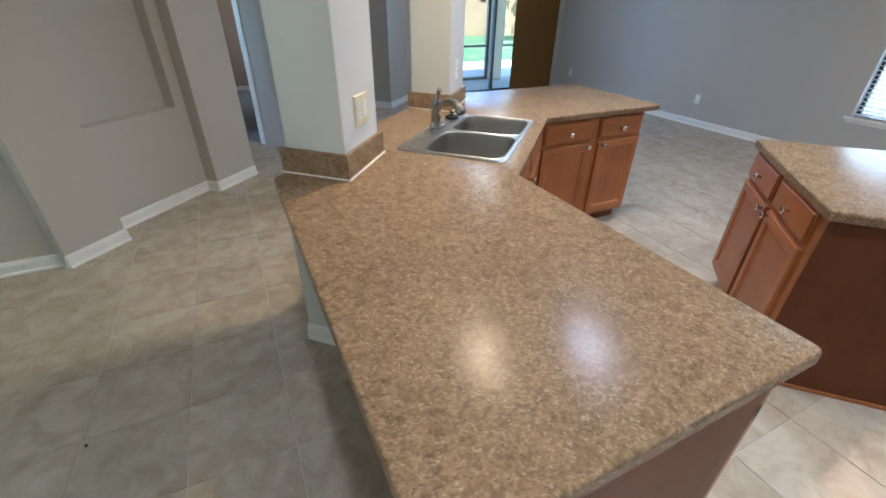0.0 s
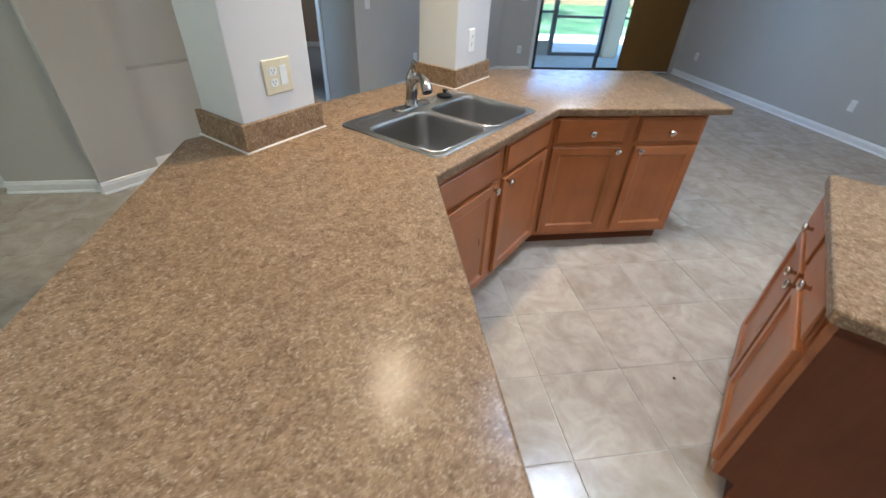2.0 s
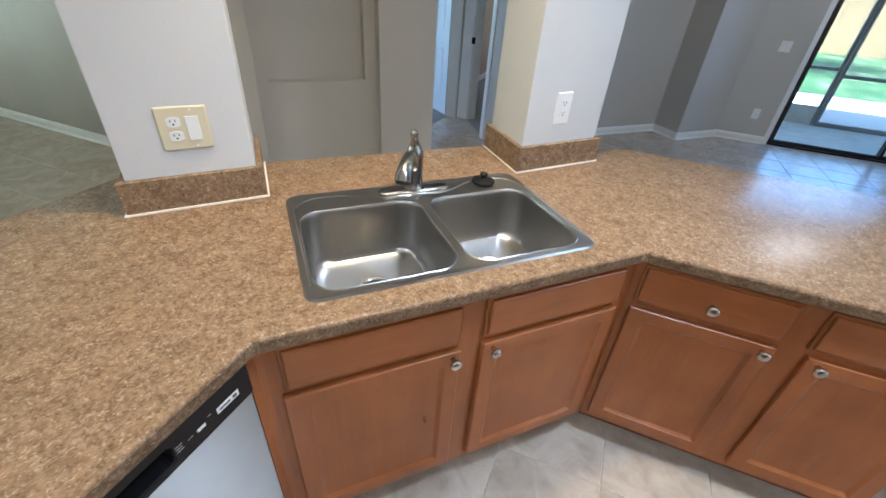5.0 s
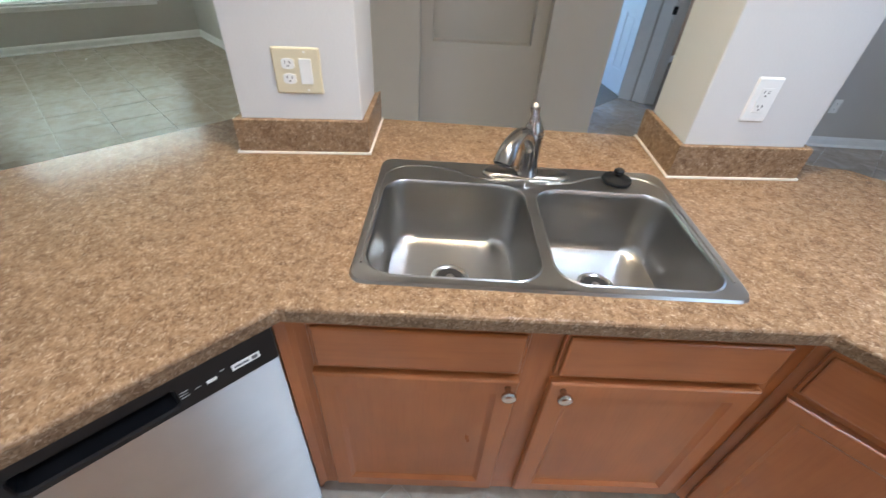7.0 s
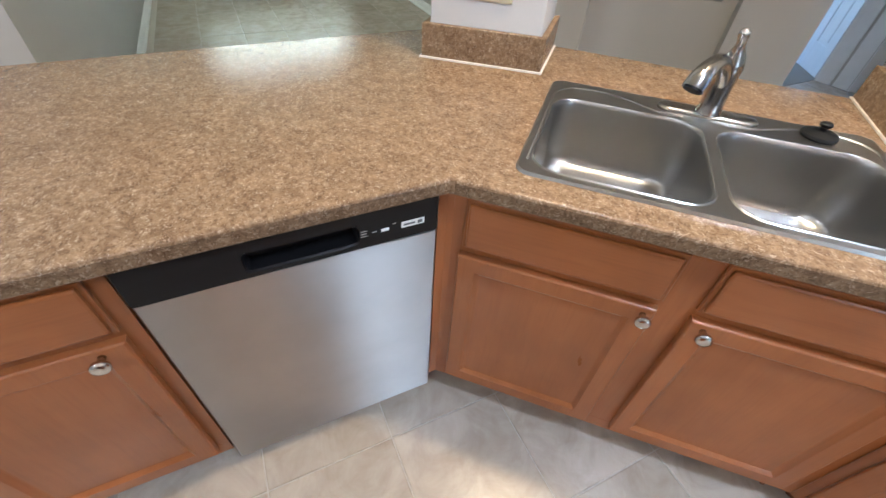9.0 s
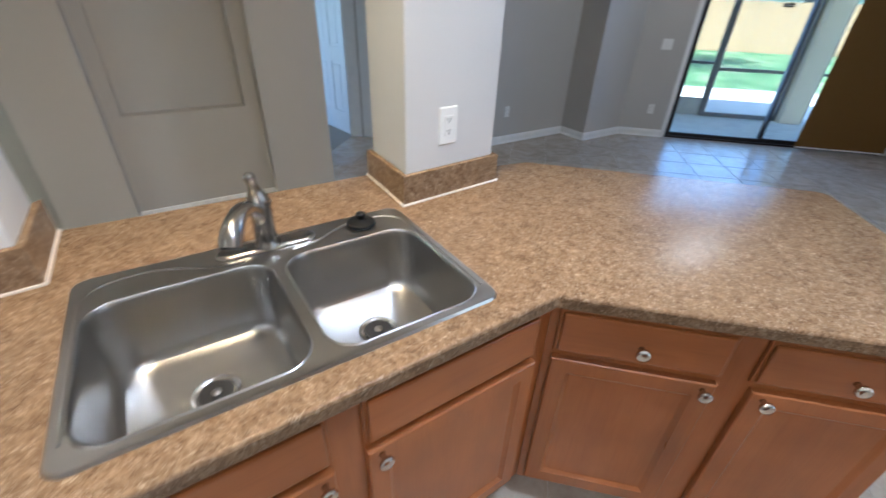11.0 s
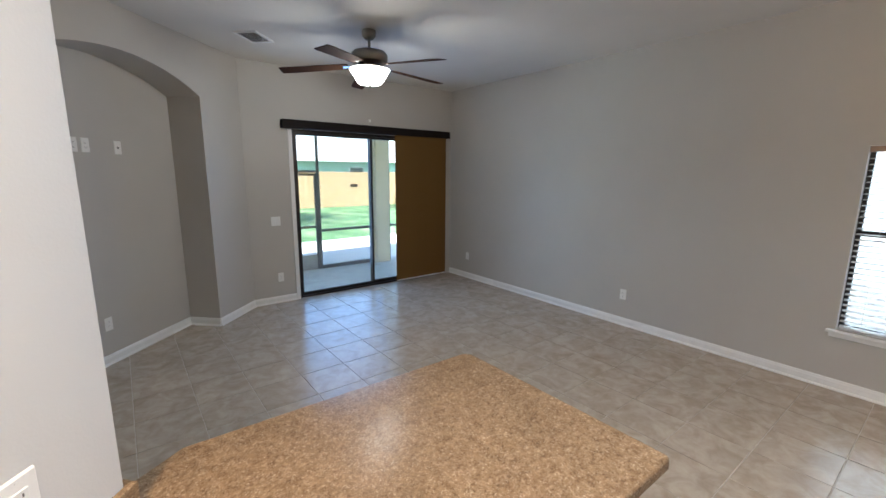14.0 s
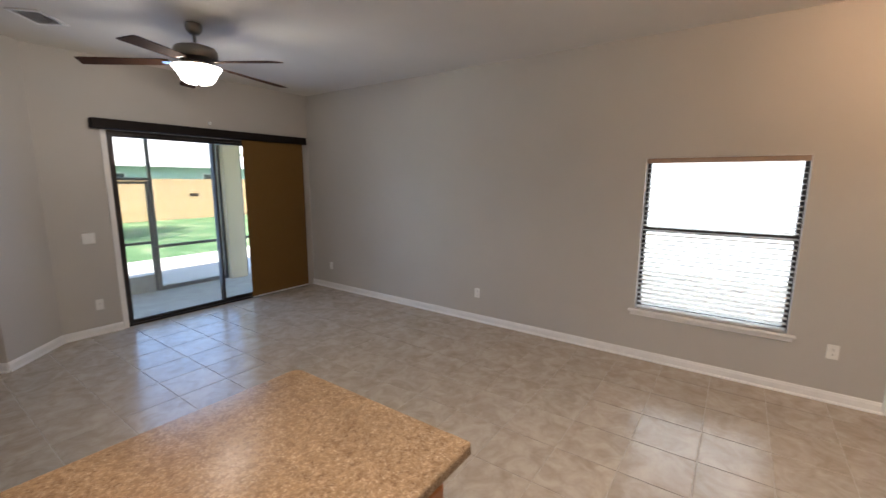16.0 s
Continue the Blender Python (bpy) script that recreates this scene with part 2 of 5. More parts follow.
M_WALL = paint("greige_wall_paint", (0.49, 0.472, 0.440), 0.55)
M_PILLAR = paint("pale_pillar_paint", (0.615, 0.610, 0.60), 0.5)
M_CEIL = paint("white_ceiling_paint", (0.70, 0.68, 0.635), 0.8, 0.6)
M_TRIM = plain("white_trim_paint", (0.80, 0.80, 0.79), 0.32, 0, 0.03, 12, 0.03)
M_LAM = laminate_material()
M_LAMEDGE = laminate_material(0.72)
M_TILE = tile_material()
M_GROUT = plain("pale_grout", (0.47, 0.42, 0.36), 0.85, 0, 0.12, 60, 0.3)
M_CAB = wood_material("stained_maple", (0.225, 0.077, 0.022), (0.300, 0.106, 0.031), (0.372, 0.140, 0.045), 2, 0.29)
M_CABH = wood_material("stained_maple_rail", (0.225, 0.077, 0.022), (0.300, 0.106, 0.031), (0.372, 0.140, 0.045), 0, 0.29)
# Maple tones at about 0.4, for sides, bodies and toe kicks.
M_CABIN = wood_material("darker_maple", (0.095, 0.029, 0.011), (0.118, 0.038, 0.0145), (0.145, 0.049, 0.019), 2, 0.42)
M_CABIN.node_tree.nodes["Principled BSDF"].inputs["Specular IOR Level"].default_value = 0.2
M_STEEL = brushed_metal("brushed_stainless", (0.52, 0.507, 0.492), 0.42, (9, 9, 420), 0.97, 0.008)
up = M_STEEL.node_tree.nodes.new("ShaderNodeCombineXYZ")
up.inputs[2].default_value = 1.0
M_STEEL.node_tree.links.new(up.outputs[0], M_STEEL.node_tree.nodes["Principled BSDF"].inputs["Tangent"])
M_SINK = brushed_metal("satin_sink_steel", (0.44, 0.43, 0.413), 0.31, (14, 260, 260), 0.0, 0.012)
M_NICKEL = brushed_metal("brushed_nickel", (0.60, 0.575, 0.54), 0.2, (60, 60, 60))
M_FAUCET = brushed_metal("satin_nickel_faucet", (0.40, 0.38, 0.355), 0.22, (60, 60, 60))
M_PEWTER = brushed_metal("dark_pewter", (0.27, 0.25, 0.225), 0.3, (60, 60, 60))
M_BLACK = plain("black_plastic", (0.007, 0.007, 0.008), 0.32, 0, 0.1, 40, 0.03, 0.25)
M_RUBBER = plain("black_rubber", (0.008, 0.008, 0.008), 0.5, 0, 0.2, 60, 0.05, 0.25)
M_BRONZE = plain("dark_bronze_frame", (0.022, 0.018, 0.017), 0.38, 0.3, 0.15, 40, 0.05)
# Dark bronze lightened to grey for the haze over the lanai frames.
M_PORCH = plain("haze_greyed_bronze", (0.14, 0.14, 0.145), 0.5, 0.1, 0.15, 40, 0.05)
M_WHITEP = plain("white_plastic", (0.80, 0.80, 0.78), 0.3, 0, 0.02, 20, 0.02)
M_ALMOND = plain("almond_plastic", (0.66, 0.60, 0.42), 0.35, 0, 0.03, 20, 0.02)
# Near-black that puts the shade inside holes and slots into the colour.
M_SLOT = plain("slot_shadow", (0.02, 0.02, 0.02), 0.7)
M_CAULK = plain("white_caulk", (0.78, 0.72, 0.66), 0.5, 0, 0.06, 60, 0.1)
# Brown carries the shade that lies over the headrail.
M_HEAD = plain("shaded_headrail", (0.34, 0.24, 0.18), 0.5, 0, 0.06, 20)
M_GLASS = glass_material()
M_SCREEN = screen_material()
M_BLINDFAB = plain("brown_woven_fabric", (0.155, 0.085, 0.024), 0.85, 0, 0.16, 160, 0.4, 0.2)
M_VALANCE = wood_material("espresso_wood", (0.007, 0.005, 0.0045), (0.011, 0.008, 0.007), (0.017, 0.012, 0.010), 0, 0.6)
M_VALANCE.node_tree.nodes["Principled BSDF"].inputs["Specular IOR Level"].default_value = 0.15
M_BLADE = wood_material("dark_walnut_blade", (0.028, 0.014, 0.008), (0.046, 0.022, 0.012), (0.066, 0.033, 0.018), 0, 0.7)
M_BLADE.node_tree.nodes["Principled BSDF"].inputs["Specular IOR Level"].default_value = 0.02
M_FROST = lit_material("frosted_lit_glass", (1.0, 0.95, 0.87), 3.2)
M_CANLIT_W = lit_material("lit_warm_lens", (1.0, 0.75, 0.45), 2.5)
M_CANLIT_C = lit_material("lit_white_lens", (0.95, 0.97, 1.0), 3.5)
M_SLAT = plain("white_blind_slat", (0.62, 0.62, 0.62), 0.4, 0, 0.02, 20, 0.02)
sl = M_SLAT.node_tree
tl, mx_, po = sl.nodes.new("ShaderNodeBsdfTranslucent"), sl.nodes.new("ShaderNodeMixShader"), sl.nodes["Material Output"]
tl.inputs[0].default_value = (0.8, 0.8, 0.78, 1)
mx_.inputs[0].default_value = 0.18
sl.links.new(sl.nodes["Principled BSDF"].outputs[0], mx_.inputs[1])
sl.links.new(tl.outputs[0], mx_.inputs[2])
sl.links.new(mx_.outputs[0], po.inputs[0])
M_CONC = plain("broom_concrete", (0.42, 0.42, 0.40), 0.85, 0, 0.14, 7, 0.4)
M_STUCCO = plain("cream_stucco", (0.62, 0.55, 0.42), 0.9, 0, 0.06, 60, 0.5)
# Pale colour carries the sun glare on open ground.
M_PALE = plain("sunlit_pale_ground", (0.62, 0.60, 0.56), 0.85, 0, 0.08, 6, 0.3)
# Grey picked to dim the ground behind the east blind.
M_SIDEGROUND = plain("added_grey_ground", (0.13, 0.13, 0.125), 0.9, 0, 0.3, 45, 0.8)
M_GLASSDARK = plain("dark_window_pane", (0.05, 0.06, 0.07), 0.08)
M_GRASS = grass_material()
M_FENCE = wood_material("weathered_pine", (0.34, 0.23, 0.12), (0.42, 0.29, 0.16), (0.5, 0.36, 0.21), 2, 0.8, 0.6)
M_TEAL = plain("pale_teal_siding", (0.40, 0.52, 0.50), 0.8, 0, 0.05, 20, 0.2)
M_SHINGLE = plain("grey_shingle", (0.42, 0.41, 0.40), 0.9, 0, 0.2, 25, 0.5)
M_LEAF = plain("oak_leaf", (0.06, 0.11, 0.035), 0.6, 0, 0.3, 8, 0.2)
M_BARK = plain("grey_bark", (0.16, 0.13, 0.10), 0.9, 0, 0.3, 12, 0.8)
M_CARPET = plain("grey_carpet", (0.30, 0.285, 0.26), 0.95, 0, 0.15, 220, 0.8, 0.1)
M_DOORW = plain("white_door_paint", (0.74, 0.76, 0.78), 0.38, 0, 0.02, 12, 0.04)
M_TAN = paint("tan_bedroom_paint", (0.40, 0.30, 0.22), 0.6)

# ---------------------------------------------------------------- building helpers


def link_mesh(name, bm, mat, smooth=False):
    bmesh.ops.recalc_face_normals(bm, faces=bm.faces)
    me = bpy.data.meshes.new(name)
    bm.to_mesh(me)
    bm.free()
    for m in (mat if isinstance(mat, (list, tuple)) else [mat]):
        me.materials.append(m)
    if smooth:
        me.shade_smooth()
        me.set_sharp_from_angle(angle=radians(38))
    return new(name, me)


def part(name, bm, mat, parent, label="", smooth=False):
    ob = link_mesh(name, bm, mat, smooth)
    ob.parent = parent
    return tagged(ob, label)


def thing(name, label, category, m=None, group="", kind=""):
    ob = new(name)
    ob.empty_display_size = 0.1
    if m is not None:
        ob.matrix_world = m
    return tagged(ob, label, category, group, kind)


def structure(name, bm, mat, label="", category="", smooth=False):
    return tagged(link_mesh(name, bm, mat, smooth), label, category, "", "structure")


def box(bm, x0, x1, y0, y1, z0, z1, bevel=0.0, m=None, seg=1):
    r = bmesh.ops.create_cube(bm, size=1.0)
    vs = r["verts"]
    for v in vs:
        v.co = Vector((x0 + (v.co.x + 0.5) * (x1 - x0), y0 + (v.co.y + 0.5) * (y1 - y0), z0 + (v.co.z + 0.5) * (z1 - z0)))
    if m is not None:
        bmesh.ops.transform(bm, matrix=m, verts=vs)
    if bevel:
        es = list({e for v in vs for e in v.link_edges})
        bmesh.ops.bevel(bm, geom=es, offset=bevel, segments=seg, profile=0.5, affect="EDGES")
    return bm


def boxes(*rows, bevel=0.0):
    bm = bmesh.new()
    for r in rows:
        box(bm, *r, bevel=bevel)
    return bm


def prism(bm, pts, z0, z1):
    lo = [bm.verts.new((x, y, z0)) for x, y in pts]
    hi = [bm.verts.new((x, y, z1)) for x, y in pts]
    bm.faces.new(lo[::-1])
    bm.faces.new(hi)
    for i in range(len(pts)):
        j = (i + 1) % len(pts)
        bm.faces.new((lo[i], lo[j], hi[j], hi[i]))
    return bm


def ring(bm, pts, z):
    return [bm.verts.new((x, y, z)) for x, y in pts]


def bridge(bm, a, b):
    for i in range(len(a)):
        j = (i + 1) % len(a)
        bm.faces.new((a[i], a[j], b[j], b[i]))


def round_rect(x0, x1, y0, y1, r, n=6):
    pts = []
    for cx, cy, a0 in ((x1 - r, y1 - r, 0), (x0 + r, y1 - r, 90), (x0 + r, y0 + r, 180), (x1 - r, y0 + r, 270)):
        for k in range(n + 1):
            a = radians(a0 + 90 * k / n)
            pts.append((cx + r * math.cos(a), cy + r * math.sin(a)))
    return pts


def circle(r, n=24, cx=0.0, cy=0.0):
    return [(cx + r * math.cos(2 * math.pi * k / n), cy + r * math.sin(2 * math.pi * k / n)) for k in range(n)]


def lathe(bm, profile, n=24, m=None):
    """Turned shape from (radius, z) rows, closed at both ends."""
    made = []
    rings = []
    for r, z in profile:
        rg = ring(bm, circle(max(r, 0.0004), n), z)
        rings.append(rg)
        made += rg
    for a, b in zip(rings, rings[1:]):
        bridge(bm, a, b)
    bm.faces.new(rings[0][::-1])
    bm.faces.new(rings[-1])
    if m is not None:
        bmesh.ops.transform(bm, matrix=m, verts=made)
    return bm


def sweep(bm, path, radii, n=14, flat=1.0):
    """A tube along a path with a radius at each point; flat squeezes it sideways."""
    rings = []
    side = None
    for i, p in enumerate(path):
        p = Vector(p)
        d = (Vector(path[min(i + 1, len(path) - 1)]) - Vector(path[max(i - 1, 0)])).normalized()
        if side is None:
            side = d.orthogonal().normalized()
            if abs(d.z) > 0.5:
                side = Vector((1, 0, 0))
        side = (side - d * side.dot(d)).normalized()
        up = d.cross(side)
        rg = []
        for k in range(n):
            a = 2 * math.pi * k / n
            rg.append(bm.verts.new(p + radii[i] * (math.cos(a) * side + flat * math.sin(a) * up)))
        rings.append(rg)
    for a, b in zip(rings, rings[1:]):
        bridge(bm, a, b)
    bm.faces.new(rings[0][::-1])
    bm.faces.new(rings[-1])
    return bm


def spline(rows, steps):
    """Smooth run through rows of numbers."""
    out = []
    for i in range(len(rows) - 1):
        p = [Vector(rows[min(max(i + k, 0), len(rows) - 1)]) for k in (-1, 0, 1, 2)]
        for k in range(steps):
            f = k / steps
            out.append(0.5 * (2 * p[1] + (p[2] - p[0]) * f + (2 * p[0] - 5 * p[1] + 4 * p[2] - p[3]) * f * f + (3 * p[1] - p[0] - 3 * p[2] + p[3]) * f ** 3))
    return out + [Vector(rows[-1])]


def frame_at(x, y, z=0.0, deg=0.0):
    return pose(x, y, z, 0, 0, deg)


# ---------------------------------------------------------------- the shell
XE, YN, YS, XW = 6.27, 7.42, -2.5, -5.38
WIN_E = (1.21, 2.39, 0.505, 1.965)
WIN_W = (0.85, 2.95, 0.49, 1.95)
DOOR_N = (3.615, 6.13, 0.0, 2.285)


def wall_y(x0, x1, y0, y1, z0, z1, hole=None):
    """A wall that runs along y, with one opening (y0, y1, z0, z1)."""
    if not hole:
        return boxes((x0, x1, y0, y1, z0, z1))
    a, b, c, d = hole
    rows = [(x0, x1, y0, a, z0, z1), (x0, x1, b, y1, z0, z1), (x0, x1, a, b, d, z1)]
    if c > z0:
        rows.append((x0, x1, a, b, z0, c))
    return boxes(*rows)


def wall_x(x0, x1, y0, y1, z0, z1, hole=None):
    if not hole:
        return boxes((x0, x1, y0, y1, z0, z1))
    a, b, c, d = hole
    rows = [(x0, a, y0, y1, z0, z1), (b, x1, y0, y1, z0, z1), (a, b, y0, y1, d, z1)]
    if c > z0:
        rows.append((a, b, y0, y1, z0, c))
    return boxes(*rows)


structure("wall_east", wall_y(XE, XE + 0.15, YS - 0.15, YN + 0.15, 0, CEIL, WIN_E), M_WALL, "long greige painted wall with one window", "wall")
structure("wall_north", wall_x(3.015, XE, YN, YN + 0.15, 0, CEIL, DOOR_N), M_WALL, "greige painted wall around the sliding glass door", "wall")
structure("wall_south", wall_x(-0.48, XE, YS - 0.15, YS, 0, CEIL), M_WALL, "plain greige kitchen wall", "wall")
structure("wall_kitchen_side", boxes((-0.48, -0.36, YS, 0.33, 0, CEIL)), M_WALL, "plain greige wall beside the kitchen", "wall")
structure("wall_dining_south", boxes((XW, -0.36, 0.33, 0.45, 0, CEIL)), M_WALL, "greige dining room wall", "wall")
structure("wall_dining_west", wall_y(XW - 0.15, XW, 0.33, 3.57, 0, CEIL, WIN_W), M_WALL, "greige dining room wall with a window", "wall")
bm = boxes((XW, -1.66, 3.42, 3.57, 0, CEIL))
prism(bm, [(-1.66, 3.31), (-1.01, 3.31), (-1.01, 3.57), (-1.66, 3.57)], 0, CEIL)
structure("wall_dining_north", bm, M_WALL, "greige dining room wall with a shallow pier", "wall")

# wall with the shallow alcove and its square art recess, turned 45 degrees
S0 = (-1.01, 3.25)
bm = bmesh.new()
AC, AD, AR, AE, AX = 0.19, 0.07, 0.30, 1.35, 1.83
plain_run = [(0, 0), (0.40, 0), (0.40, AC), (AE, AC), (AE, AD), (AX, AD), (AX, 0.42), (0, 0.42)]
prism(bm, plain_run, 0, 0.76)
prism(bm, plain_run[:3] + [(0.49, AC), (0.49, AR), (1.255, AR), (1.255, AC)] + plain_run[3:], 0.76, 2.05)
prism(bm, plain_run, 2.05, CEIL)
w = structure("wall_alcove", bm, M_WALL, "greige angled wall with an alcove and a square art recess", "wall")
w.matrix_world = frame_at(*S0, 0, 45)

# wall with the arched media recess, turned 45 degrees
A0 = (0.82, 5.22)
ALEN, NS0, NS1, NDEP = 3.104, 0.636, 2.418, 0.375
bm = bmesh.new()
prism(bm, [(0, 0), (NS0, 0), (NS0, NDEP), (NS1, NDEP), (NS1, 0), (ALEN, 0), (ALEN, NDEP + 0.1), (0, NDEP + 0.1)], 0, CEIL)
w = structure("wall_media", bm, M_WALL, "greige angled wall with a tall arched media recess", "wall")
w.matrix_world = frame_at(*A0, 0, 45)
bm = bmesh.new()
half, rise = (NS1 - NS0) / 2, 0.21
rad = (half * half + rise * rise) / (2 * rise)
N = 28
low_f, low_b, top_f, top_b = [], [], [], []
for k in range(N + 1):
    s = NS0 + (NS1 - NS0) * k / N
    z = 2.50 + rise - rad + math.sqrt(rad * rad - (s - NS0 - half) ** 2)
    low_f.append(bm.verts.new((s, 0, z)))
    low_b.append(bm.verts.new((s, NDEP, z)))
    top_f.append(bm.verts.new((s, 0, CEIL)))
    top_b.append(bm.verts.new((s, NDEP, CEIL)))
for k in range(N):
    bm.faces.new((low_f[k], low_f[k + 1], top_f[k + 1], top_f[k]))
    bm.faces.new((low_f[k], low_b[k], low_b[k + 1], low_f[k + 1]))
    bm.faces.new((top_f[k], top_f[k + 1], top_b[k + 1], top_b[k]))
w = structure("wall_media_arch", bm, M_WALL, "greige segmental arch over the media recess", "wall")
w.matrix_world = frame_at(*A0, 0, 45)

# passage behind the angled walls, with the dim bedrooms beyond
HX, HY = -0.27, 6.24


def along(x, y, deg, s, d=0.0):
    a = radians(deg)
    return (x + s * math.cos(a) - d * math.sin(a), y + s * math.sin(a) + d * math.cos(a))


def hall_wall(name, p, q, thick, z0=0.0, z1=CEIL, mat=None, label=""):
    ang = math.degrees(math.atan2(q[1] - p[1], q[0] - p[0]))
    ln = math.hypot(q[0] - p[0], q[1] - p[1])
    ob = structure(name, boxes((0, ln, 0, thick, z0, z1)), mat or M_WALL, label or "greige passage wall", "wall")
    ob.matrix_world = frame_at(p[0], p[1], 0, ang)
    return ob


e0, e1 = along(*A0, 45, 0.0, 0.475), along(*A0, 45, 0.0, 0.60)
hall_wall("wall_hall_right", e1, e0, 0.12)
structure("wall_hall_left", boxes((HX - 0.12, HX, 4.45, 5.46, 0, CEIL)), M_WALL, "greige passage wall", "wall")
structure("wall_hall_head", boxes((HX - 0.12, HX, 5.46, HY - 0.02, 2.06, CEIL)), M_WALL, "greige wall over the passage door", "wall")
PIER = [(HX, HY - 0.04), (0.00, 6.225), (0.075, 6.30), (-0.13, 6.36), (HX, HY + 0.03)]
structure("wall_hall_pier", prism(bmesh.new(), PIER, 0, CEIL), M_WALL, "narrow wall pier between two passage doors", "wall")
hall_wall("wall_hall_lintel", (0.02, 6.225), (e1[0] + 0.02, e1[1] + 0.01), 0.12, 2.06, CEIL, None, "greige wall over the dim doorway")
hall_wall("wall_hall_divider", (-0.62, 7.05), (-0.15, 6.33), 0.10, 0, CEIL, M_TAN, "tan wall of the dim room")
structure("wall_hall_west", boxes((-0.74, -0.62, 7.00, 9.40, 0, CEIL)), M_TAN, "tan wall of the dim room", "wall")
# The opening here is invented to let the added lamp in.
structure("wall_hall_east", wall_y(0.98, 1.10, 5.95, 9.40, 0, CEIL, (7.9, 9.1, 0.6, 2.0)), M_TAN, "tan wall of the dim room with an unseen opening added for light", "wall")
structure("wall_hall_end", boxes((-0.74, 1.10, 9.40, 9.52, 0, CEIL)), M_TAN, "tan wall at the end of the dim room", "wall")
structure("baseboard_hall_end", boxes((-0.62, 0.98, 9.386, 9.40, 0, 0.09)), M_TRIM, "white painted baseboard", "baseboard")
structure("baseboard_hall", boxes((-0.62, -0.606, 7.06, 9.386, 0, 0.09)), M_TRIM, "white painted baseboard", "baseboard")
structure("wall_room_back", boxes((-3.52, -0.74, 8.40, 8.52, 0, CEIL)), M_WALL, "greige bedroom wall", "wall")
structure("wall_room_left", wall_y(-3.52, -3.4, 3.58, 8.4, 0, CEIL, (5.0, 6.5, 0.6, 2.0)), M_WALL, "greige bedroom wall with a window opening", "wall")

# ceiling and floor
bm = boxes((-5.6, XE + 0.15, YS - 0.15, 3.5, CEIL, CEIL + 0.12), (-3.6, XE + 0.15, 3.5, YN + 0.15, CEIL, CEIL + 0.12), (-3.6, 1.15, YN + 0.15, 9.6, CEIL, CEIL + 0.12))
structure("ceiling", bm, M_CEIL, "white lightly textured ceiling", "ceiling")
floor = structure("floor", boxes((-5.6, XE + 0.15, YS - 0.15, YN + 0.15, -0.14, -0.0035)), M_GROUT, "beige square ceramic tile floor with pale grout", "floor")
structure("floor_carpet", prism(bmesh.new(), [(-3.45, 4.4), (HX, 4.6), (HX, 6.2), (0.02, 6.20), (0.40, 5.66), (0.98, 6.0), (0.98, 9.40), (-0.70, 9.40), (-0.70, 8.45), (-3.45, 8.45)], -0.0034, 0.004), M_CARPET, "grey carpet in the passage", "floor")

# ---------------------------------------------------------------- baseboards


def baseboard(pts, closed=False, h=0.09, t=0.014):
    """White moulded baseboard along a wall line; the wall lies on the left of the line."""
    for p, q in zip(pts, pts[1:]):
        ang = math.degrees(math.atan2(q[1] - p[1], q[0] - p[0]))
        ln = math.hypot(q[0] - p[0], q[1] - p[1])
        bm = bmesh.new()
        prof = [(0.001, 0.0), (-t - 0.012, 0.0), (-t - 0.012, 0.007), (-t - 0.008, 0.014), (-t, 0.018), (-t, h * 0.72), (-t * 0.75, h * 0.8), (-t * 0.55, h * 0.93), (-t * 0.2, h), (0.001, h)]
        a = [bm.verts.new((-t * 0.4, y, z)) for y, z in prof]
        b = [bm.verts.new((ln + t * 0.4, y, z)) for y, z in prof]
        bm.faces.new(a)
        bm.faces.new(b[::-1])
        bridge(bm, a, b)
        ob = structure("baseboard", bm, M_TRIM, "white painted wooden baseboard", "baseboard")
        ob.matrix_world = frame_at(p[0], p[1], 0, ang)


baseboard([(XE, YN), (XE, 0.60)][::1])
baseboard([(3.015, YN), (DOOR_N[0] - 0.06, YN)])
baseboard([along(*A0, 45, NS1), along(*A0, 45, ALEN)])
baseboard([along(*A0, 45, NS0, NDEP), along(*A0, 45, NS1, NDEP)])
baseboard([along(*A0, 45, NS1, NDEP), along(*A0, 45, NS1)])
baseboard([along(*A0, 45, 0), along(*A0, 45, NS0)])
baseboard([along(*S0, 45, 0), along(*S0, 45, 0.40), along(*S0, 45, 0.40, AC), along(*S0, 45, AE, AC), along(*S0, 45, AE, AD), along(*S0, 45, AX, AD), along(*S0, 45, AX, 0.40)])
baseboard([(XW, 3.42), (-1.66, 3.42), (-1.66, 3.31), (-1.01, 3.31), S0])
baseboard([(XW, 0.45), (XW, 3.42)])
baseboard([(-0.36, 0.45), (XW, 0.45)])

# ---------------------------------------------------------------- pillars and the low wall under the counter
P1 = [(0.536, 1.715), (0.780, 2.012), (0.575, 2.215), (0.310, 1.930)]
P2 = [(1.457, 2.635), (1.729, 2.953), (1.515, 3.180), (1.245, 2.865)]


def inset(poly, d):
    """The polygon moved inward by d on every side."""
    out = []
    n = len(poly)
    for i in range(n):
        a, b, c = Vector(poly[i - 1]), Vector(poly[i]), Vector(poly[(i + 1) % n])
        e1, e2 = (b - a).normalized(), (c - b).normalized()
        n1, n2 = Vector((-e1.y, e1.x)), Vector((-e2.y, e2.x))
        k = (n1 + n2) / (1 + n1.dot(n2))
        out.append(tuple(b + d * k))
    return out


BS_T, BS_Z0, BS_Z1 = 0.019, 0.914, 1.016


